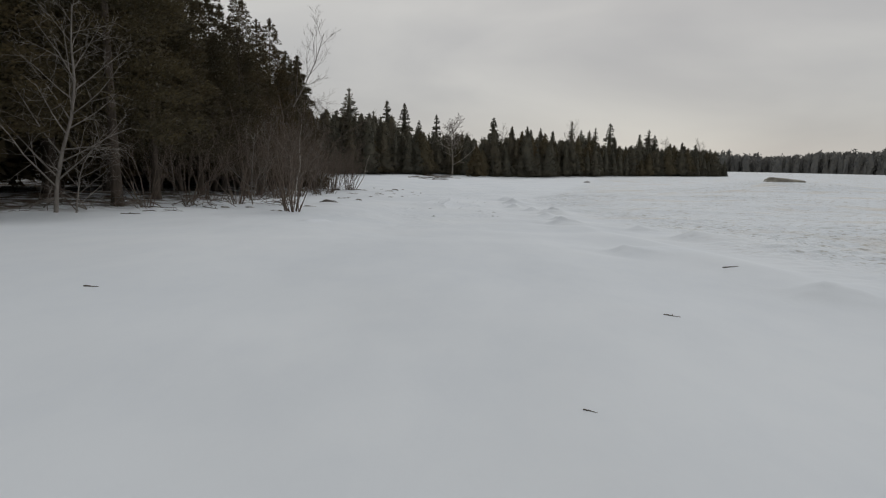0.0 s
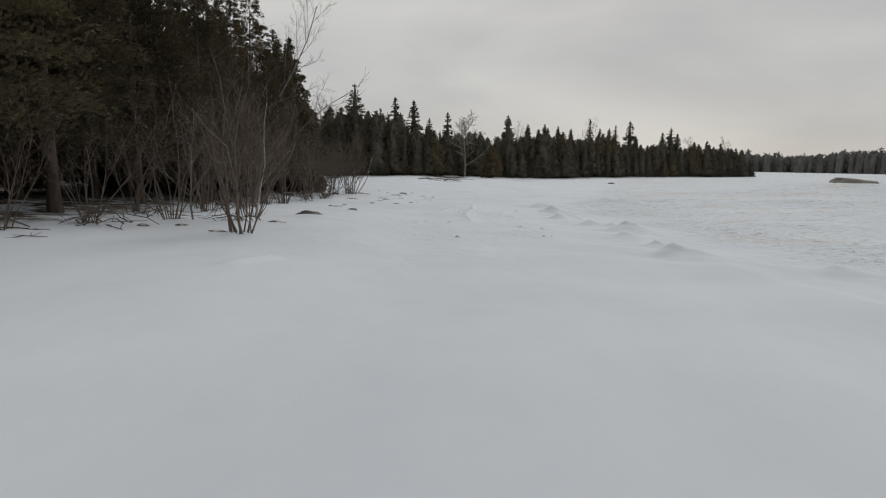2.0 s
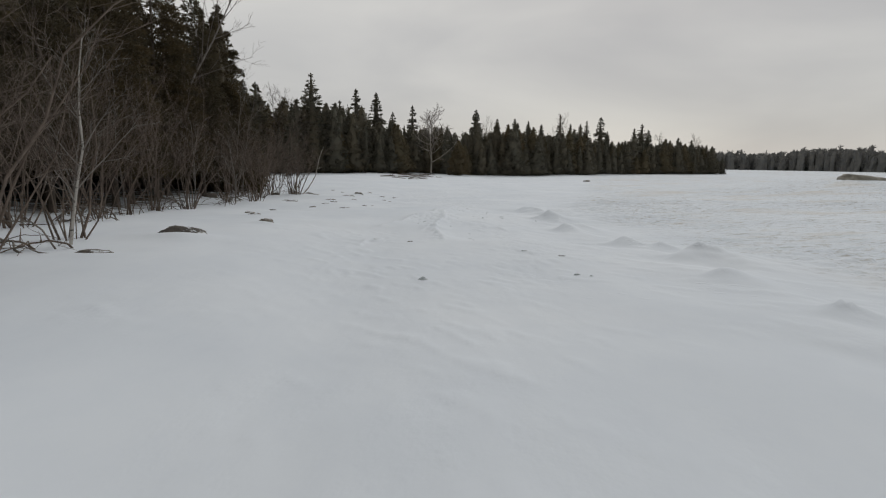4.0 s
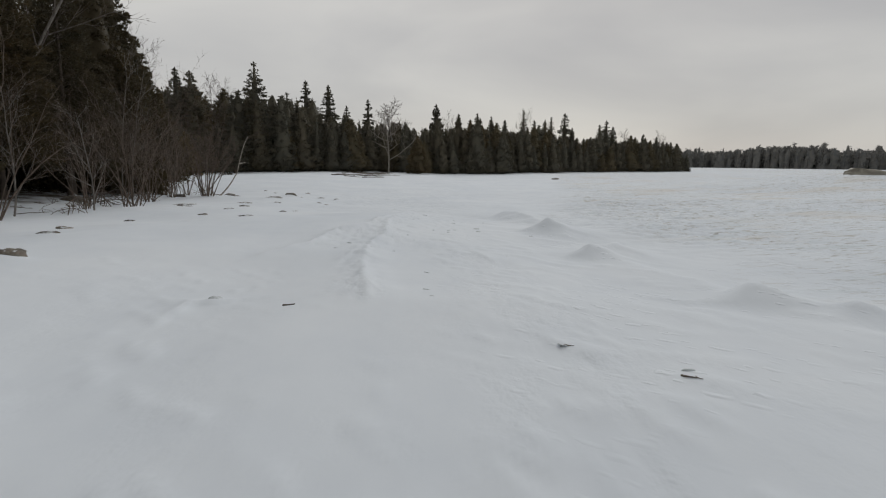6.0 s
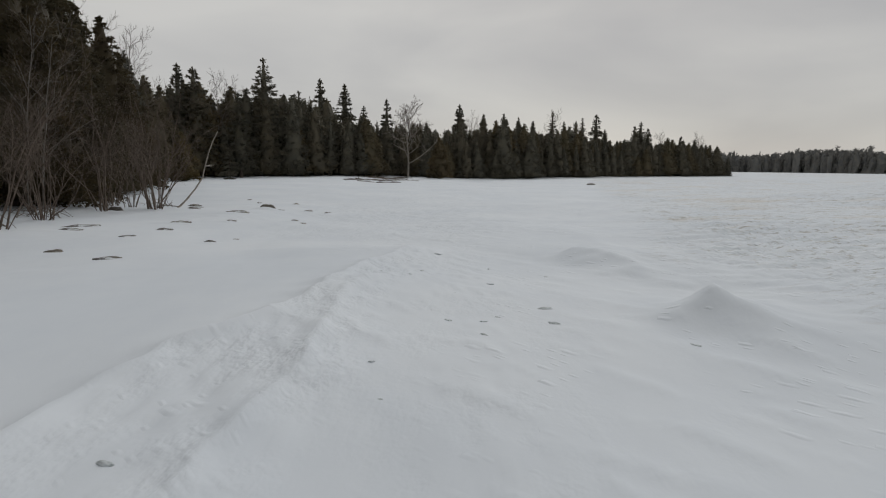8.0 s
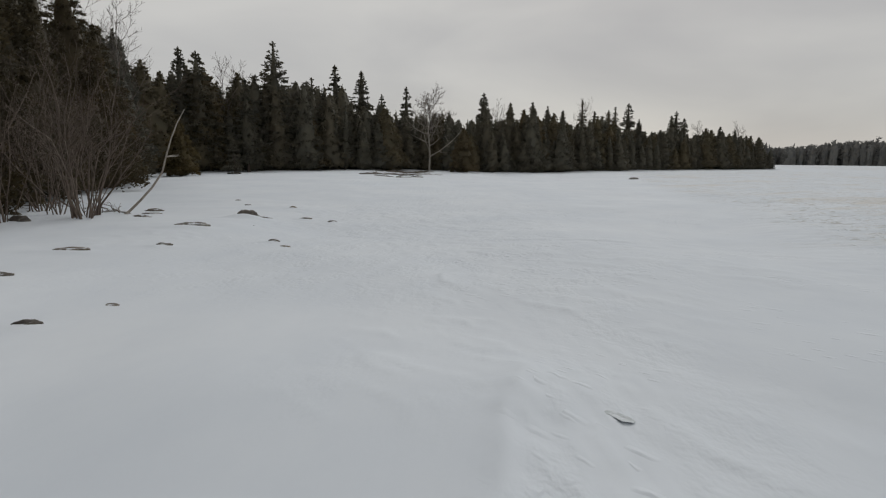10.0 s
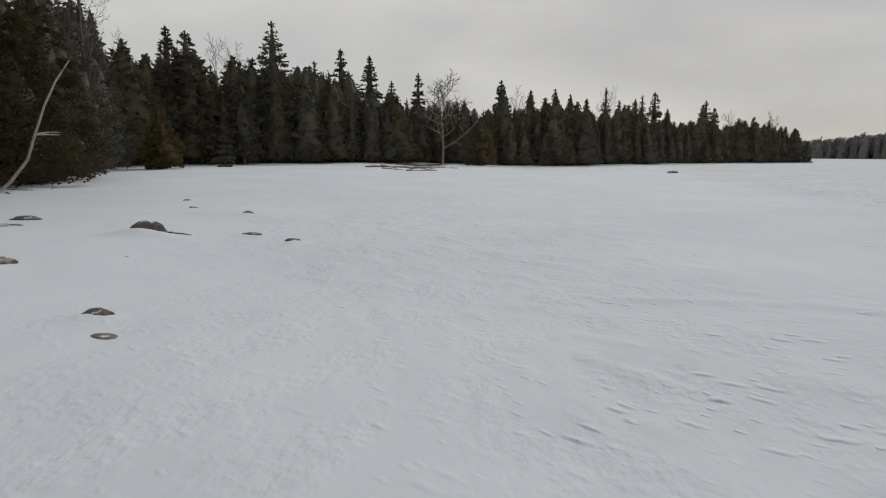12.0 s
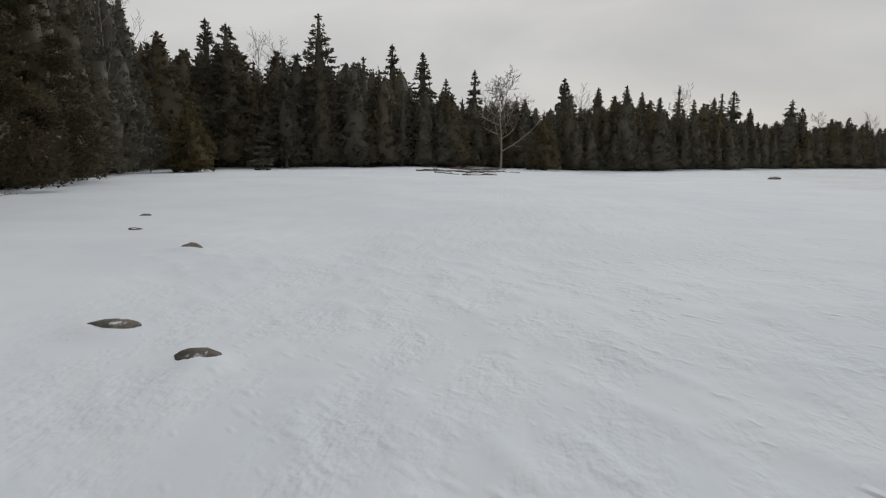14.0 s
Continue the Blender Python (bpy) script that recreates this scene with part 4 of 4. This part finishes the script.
THICKET = "leafless brown alder clump rooted in snow"
alders = [alder(-6.1, 22.2, 4.6, 15, 401, "leafless many-stemmed alder clump on the beach"), alder(-9.0, 24.8, 4.3, 10, 402, THICKET),
          alder(-7.4, 26.6, 4.0, 9, 403, THICKET), alder(-9.4, 28.2, 4.4, 10, 404, THICKET), alder(-9.9, 51.8, 5.2, 11, 405, THICKET)]
for x, y in [(-8.6, 52.9), (-9.1, 54.3), (-10.1, 54.4), (-9.6, 38.0), (-8.9, 44.6), (-9.7, 43.0), (-10.2, 23.0), (-9.2, 31.0), (-9.6, 33.4),
             (-10.0, 36.0), (-9.4, 47.4), (-10.8, 46.0), (-11.6, 56.0), (-10.6, 20.6), (-10.5, 32.2), (-11.4, 50.5),
             (-12.4, 57.5), (-10.2, 29.4), (-10.9, 26.4)]:
    src = alders[rng.randint(len(alders))]
    c = copy_thing(src, pose(x, y, ground_z(x, y), 0, 0, rng.uniform(0, 360)))
    s = rng.uniform(0.75, 1.1) * (1.15 if y > 50 else 1.0)
    c.scale = (s, s, s)
    tagged(c, THICKET)


def brush_tangle(x, y, reach, count, seed):
    """Dead boughs that have come down at the wood's edge and arch out of the snow."""
    r = np.random.RandomState(seed)
    heap = thing("brush_tangle", x, y, "tangle of fallen grey boughs arching from snow", "brush", "brush at the beach edge")
    for k in range(count):
        a, ln = r.uniform(0, 2 * np.pi), reach * r.uniform(0.5, 1.1)
        px, py, up = r.uniform(-0.4, 0.4), r.uniform(-0.4, 0.4), ln * r.uniform(0.08, 0.38)
        q = np.linspace(0, 1, 8)
        arch = np.stack([px + math.cos(a) * ln * (q - 0.4), py + math.sin(a) * ln * (q - 0.4), up * np.sin(q * np.pi) ** 0.8 * (1.2 - 0.5 * q) - 0.04], axis=1)
        arch[1:] += r.normal(0, 0.035 * reach, (7, 3)) * np.array([1, 1, 0.5])
        rad = r.uniform(0.008, 0.024)
        runs = [(arch, rad * np.linspace(1, 0.4, 8))]
        for w in range(4):
            i = r.randint(2, 7)
            d = np.array([math.cos(a), math.sin(a), 0.2]) * 0.5 + r.normal(0, 0.6, 3)
            d[2] = abs(d[2])
            d = d / np.linalg.norm(d) * ln * r.uniform(0.15, 0.35)
            runs.append((np.stack([arch[i], arch[i] + d * 0.5 + r.normal(0, 0.02, 3), arch[i] + d]), rad * np.array([0.5, 0.35, 0.15])))
        v, f = tubes(runs, 5)
        part("bough", mesh_from("bough", v, f, GREY_BARK if k % 3 else ALDER_BARK), heap)


for k, (x, y, reach, count) in enumerate([(-7.2, 24.9, 1.5, 7), (-9.9, 22.9, 1.9, 8), (-10.0, 25.6, 1.6, 7), (-11.2, 20.4, 2.0, 8), (-8.9, 29.8, 1.7, 7), (-10.2, 33.2, 1.8, 7),
                                          (-9.9, 37.0, 1.9, 7), (-9.6, 41.4, 1.8, 7), (-10.0, 45.2, 2.0, 8), (-10.4, 49.2, 1.9, 8), (-9.4, 55.8, 1.3, 6), (-13.0, 58.6, 2.0, 6), (-11.9, 17.8, 2.0, 8)]):
    brush_tangle(x, y, reach, count, 480 + k)

# ---- woods across the lake ----
def far_woods():
    r = np.random.RandomState(77)
    vs, fs, base = [], [], 0
    for k in range(3000):
        a = radians(r.uniform(12, 130))
        d = 318 + 22 * math.sin(a * 5) + r.uniform(0, 40)
        x, y, tall = math.sin(a) * d, 30 + math.cos(a) * d, r.uniform(7.6, 10.2) + 1.1 * math.sin(a * 31) + (2.2 if r.uniform() < 0.05 else 0)
        rings, sides = 5, 5
        u = np.array([0.0, 0.45, 0.76, 0.93, 1.0])[:, None]
        form = np.array([1.0, 1.0, 0.86, 0.52, 0.08]) if r.uniform() < 0.9 else np.array([1.0, 0.6, 0.3, 0.12, 0.02])
        wide = r.uniform(1.1, 1.9) * form[:, None] * r.uniform(0.6, 1.25, (rings, sides))
        az = np.arange(sides)[None, :] * 2 * np.pi / sides + r.uniform(-0.3, 0.3, (rings, sides))
        c = np.stack([x + np.cos(az) * wide, y + np.sin(az) * wide, u * tall - 0.6 + r.normal(0, 0.22, (rings, sides))], axis=-1).reshape(-1, 3)
        a0, b0 = np.arange(rings - 1)[:, None] * sides, np.arange(sides)[None, :]
        c0 = (b0 + 1) % sides
        f = np.concatenate([np.stack([a0 + b0, a0 + c0, a0 + sides + c0], -1).reshape(-1, 3), np.stack([a0 + b0, a0 + sides + c0, a0 + sides + b0], -1).reshape(-1, 3)])
        n = 40
        q = r.uniform(0.1, 1, n)
        reach = 1.7 * np.interp(q, u[:, 0], form)
        turn = r.uniform(0, 6.28, n)
        tips = np.stack([x + np.cos(turn) * reach, y + np.sin(turn) * reach, q * (tall - 0.6)], axis=1)
        sv, sf = sprays(tips, np.stack([np.cos(turn), np.sin(turn), r.uniform(0.2, 1.8, n)], axis=1), 1.0, 0.42, 1, r)
        v, f = np.concatenate([c, sv]), np.concatenate([f, sf + len(c)])
        vs.append(v)
        fs.append(f + base)
        base += len(v)
    ob = new("distant_woods", mesh_from("distant_woods", np.concatenate(vs), np.concatenate(fs), HAZED_FAR_WOOD, flat=True))
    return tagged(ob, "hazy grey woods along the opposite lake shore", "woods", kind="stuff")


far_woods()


# ---- stones in the snow ----
def stone(x, y, long, deep, high, turn, seed, label="snow-ringed grey granite stone", mat=None):
    bm = bmesh.new()
    bmesh.ops.create_icosphere(bm, subdivisions=3, radius=1.0)
    off = Vector((seed * 3.7, seed * 1.3, 0))
    for v in bm.verts:
        n = noise.noise(v.co * 1.0 + off) * 0.32 + noise.noise(v.co * 2.3 + off) * 0.2 + noise.noise(v.co * 5.5 + off) * 0.09
        c = v.co * (1 + n)
        v.co = (c.x * long / 2, c.y * deep / 2, (math.copysign(abs(c.z) ** 0.9, c.z)) * high)
    me = bpy.data.meshes.new("stone")
    bm.to_mesh(me)
    bm.free()
    me.polygons.foreach_set("use_smooth", [True] * len(me.polygons))
    me.materials.append(mat or STONE)
    ob = new("stone", me)
    ob.matrix_world = pose(x, y, ground_z(x, y) - high * 0.38, 0, 0, turn)
    return tagged(ob, label, "stone", "beach stones")


for k, (x, y, long, deep, high, turn) in enumerate(STONES):
    stone(x, y, long, deep, high, turn, k)
for k, (x, y, long, high) in enumerate([(-8.8, 22.9, 0.45, 0.09), (-8.0, 23.2, 0.4, 0.06), (-6.7, 22.2, 0.5, 0.05), (-6.6, 35.4, 0.4, 0.07), (-6.6, 38.5, 0.3, 0.06),
                                        (-5.46, 40.9, 0.36, 0.07), (-5.24, 43.2, 0.4, 0.03), (-3.1, 43.6, 0.2, 0.02), (-7.5, 45.6, 0.9, 0.06), (-5.1, 44.8, 0.36, 0.07),
                                        (-3.89, 39.6, 0.47, 0.045), (-7.08, 44.5, 0.62, 0.05), (-8.5, 56.8, 0.6, 0.10), (-7.5, 53.8, 0.5, 0.08), (-8.0, 55.5, 0.6, 0.07),
                                        (-6.65, 61.0, 0.34, 0.05), (-7.65, 63.0, 0.26, 0.05), (-2.43, 48.75, 0.22, 0.035), (-11.7, 46.2, 1.0, 0.36), (-9.7, 52.2, 0.7, 0.22), (26.0, 105, 1.6, 0.4)]):
    stone(x, y, long, long * 0.6, high, (k * 37) % 50 - 25, 40 + k, "low grey stone half buried in snow")


for k, (x, y, long, high, turn) in enumerate([(-0.92, 24.1, 0.17, 0.075, 10), (1.48, 24.42, 0.11, 0.045, 20), (1.66, 24.28, 0.06, 0.025, 0), (-1.95, 29.0, 0.15, 0.04, 8)]):
    stone(x, y, long, long * 0.65, high, turn, 90 + k, "small rime-crusted lump frozen in the snow", CRUSTED)


# ---- fallen wood ----
def stick(name, places, rad, seed, label, category, mat=DRIFT, twigs=3, bend=0.02):
    """A bent, tapered piece of wood along a few places, with broken side twigs."""
    r = np.random.RandomState(seed)
    pts = np.array(places, dtype=float)
    mid = pts.mean(axis=0)
    t = np.linspace(0, len(pts) - 1, 9)
    run = np.stack([np.interp(t, np.arange(len(pts)), pts[:, i]) for i in range(3)], axis=1)
    ln = np.linalg.norm(run[-1] - run[0])
    run[1:-1] += r.normal(0, ln * bend, (7, 3)) * np.array([1, 1, 0.5])
    runs = [(run - mid, rad * np.linspace(1, 0.35, 9))]
    for k in range(twigs):
        i = r.randint(2, 7)
        d = r.normal(0, 1, 3)
        d[2] = abs(d[2]) * 0.6
        d = d / np.linalg.norm(d) * ln * r.uniform(0.08, 0.2)
        runs.append((np.stack([run[i] - mid, run[i] - mid + d * 0.5 + r.normal(0, 0.02 * ln, 3) * 0.3, run[i] - mid + d]), np.array([0.5, 0.35, 0.15]) * rad))
    v, f = tubes(runs, 6)
    ob = new(name, mesh_from(name, v, f, mat))
    ob.location = mid
    return tagged(ob, label, category)


def lying(x, y, long, rad, turn, seed, label="dark driftwood stick lying on the snow", name="driftwood", category="driftwood", twigs=3):
    a = radians(turn)
    ends = []
    for s in (-0.5, -0.15, 0.2, 0.5):
        px, py = x + math.cos(a) * long * s, y + math.sin(a) * long * s
        ends.append((px, py, ground_z(px, py) + rad * 0.5))
    return stick(name, ends, rad, seed, label, category, twigs=twigs)


stick("leaning_pole", [(-8.6, 55.0, ground_z(-8.6, 55.0) - 0.05), (-8.42, 55.3, 0.36), (-8.03, 55.98, 1.0), (-7.83, 56.32, 1.75), (-7.63, 56.66, 2.65), (-7.40, 57.05, 3.4)], 0.042, 601,
      "pale leaning dead trunk beside the alders", "dead tree", PALE_WOOD, 2, 0.006)
for k, (x, y, long, rad, turn) in enumerate([(-4.4, 7.16, 0.15, 0.010, 5), (3.81, 9.93, 0.24, 0.011, 0), (1.6, 6.73, 0.16, 0.007, -30), (0.16, 4.36, 0.09, 0.005, -40),
                                             (-1.14, 28.6, 0.12, 0.012, 10), (1.70, 26.2, 0.13, 0.007, -40), (1.14, 26.95, 0.10, 0.006, -10)]):
    lying(x, y, long, rad, turn, 620 + k, "thin dark twig on wind-packed snow", "twig", "twig", 1)
rng = np.random.RandomState(9)
for k, y in enumerate(np.arange(14, 70, 1.35)):
    x = float(np.interp(y, EDGE_Y, EDGE_X)) + rng.uniform(0.2, 2.1)
    lying(x, float(y), rng.uniform(0.5, 1.5), rng.uniform(0.008, 0.022), rng.uniform(-70, 70), 640 + k, "grey fallen branch along the beach edge", "fallen_branch", "branch")
for k in range(24):
    x, y = -1.0 + rng.uniform(-3.6, 3.6), rng.uniform(96, 122)
    lying(x, y, rng.uniform(1.2, 3.6), rng.uniform(0.045, 0.10), rng.uniform(-12, 12), 700 + k, "weathered driftwood log stranded before the birch", "driftwood_log", "log")


# ---- dirty ice heaved up on the lake ----
def ice_block(x, y, long, deep, high, turn, seed, label):
    bm = bmesh.new()
    bmesh.ops.create_icosphere(bm, subdivisions=4, radius=1.0)
    off = Vector((seed * 5.1, seed * 2.3, 1.0))
    for v in bm.verts:
        n = noise.noise(v.co * 1.4 + off) * 0.3 + noise.noise(v.co * 4.0 + off) * 0.1
        c = v.co * (1 + n)
        v.co = (c.x * long / 2, c.y * deep / 2, min(c.z, 0.72 + 0.1 * n) * high * (1 - 0.38 * c.x))
    me = bpy.data.meshes.new("ice_block")
    bm.to_mesh(me)
    bm.free()
    me.polygons.foreach_set("use_smooth", [True] * len(me.polygons))
    me.materials.append(DIRTY_ICE)
    ob = new("ice_block", me)
    ob.matrix_world = pose(x, y, ground_z(x, y) - 0.12, 0, 0, turn)
    return tagged(ob, label, "ice")


ice_block(34.9, 60.2, 4.8, 2.2, 0.62, 8, 3, "silt-stained block of heaved lake ice with snow on top")


# ---- broken crust along the drifted ridge ----
def crust_slab(x, y, long, turn, tilt, seed):
    """A thin broken plate of crust, tipped up on its edge."""
    r = np.random.RandomState(seed)
    n = 7
    bm = bmesh.new()
    rings = []
    for z in (-0.004, 0.004):
        rings.append([bm.verts.new((math.cos(k * 6.283 / n) * long / 2 * r.uniform(0.55, 1.0), math.sin(k * 6.283 / n) * long * 0.28 * r.uniform(0.5, 1.0), z))
                      for k in range(n)])
    bm.faces.new(rings[1])
    bm.faces.new(rings[0][::-1])
    for k in range(n):
        bm.faces.new((rings[0][k], rings[0][(k + 1) % n], rings[1][(k + 1) % n], rings[1][k]))
    me = bpy.data.meshes.new("crust_slab")
    bm.to_mesh(me)
    bm.free()
    me.materials.append(CRUSTED)
    ob = new("crust_slab", me)
    ob.matrix_world = pose(x, y, ground_z(x, y) + 0.001, tilt, 0, turn)
    return tagged(ob, "thin tilted plate of broken snow crust", "snow crust", "broken crust")


rng = np.random.RandomState(12)
SLABS = [(1.03, 35.69, 0.12), (1.53, 35.88, 0.09), (3.1, 35.05, 0.14), (1.35, 35.67, 0.1), (-0.93, 32.4, 0.06), (0.02, 32.58, 0.06), (0.37, 34.41, 0.06), (1.24, 40.51, 0.33), (0.7, 37.8, 0.07), (1.96, 39.11, 0.1), (1.72, 37.58, 0.12), (0.4, 30.49, 0.12), (1.11, 26.96, 0.11), (0.29, 29.28, 0.12), (-3.96, 52.08, 0.1)]
LUMPS = [(0.88, 36.03, 0.03), (1.29, 35.21, 0.12), (2.04, 35.67, 0.18), (2.1, 36.27, 0.24), (-0.74, 32.98, 0.11), (-0.36, 32.49, 0.04), (0.45, 33.8, 0.05), (1.81, 31.86, 0.05), (0.89, 38.24, 0.1), (0.33, 37.91, 0.06), (1.2, 36.87, 0.04), (2.7, 38.55, 0.1), (0.31, 28.83, 0.07), (1.78, 26.37, 0.13), (-0.79, 49.96, 0.05), (-0.25, 51.14, 0.04)]
for k, (x, y, long) in enumerate(SLABS):
    crust_slab(x, y, long, rng.uniform(-60, 0), rng.uniform(-16, -6), k)
for k, (x, y, long) in enumerate(LUMPS):
    stone(x, y, long * 0.8, long * 0.35, long * 0.13, rng.uniform(-50, 0), 120 + k, "broken rime-grey lump of frozen crust", CRUSTED)
lying(-4.34, 54.62, 0.42, 0.018, 6, 780, "short dark driftwood stick beside a boulder")
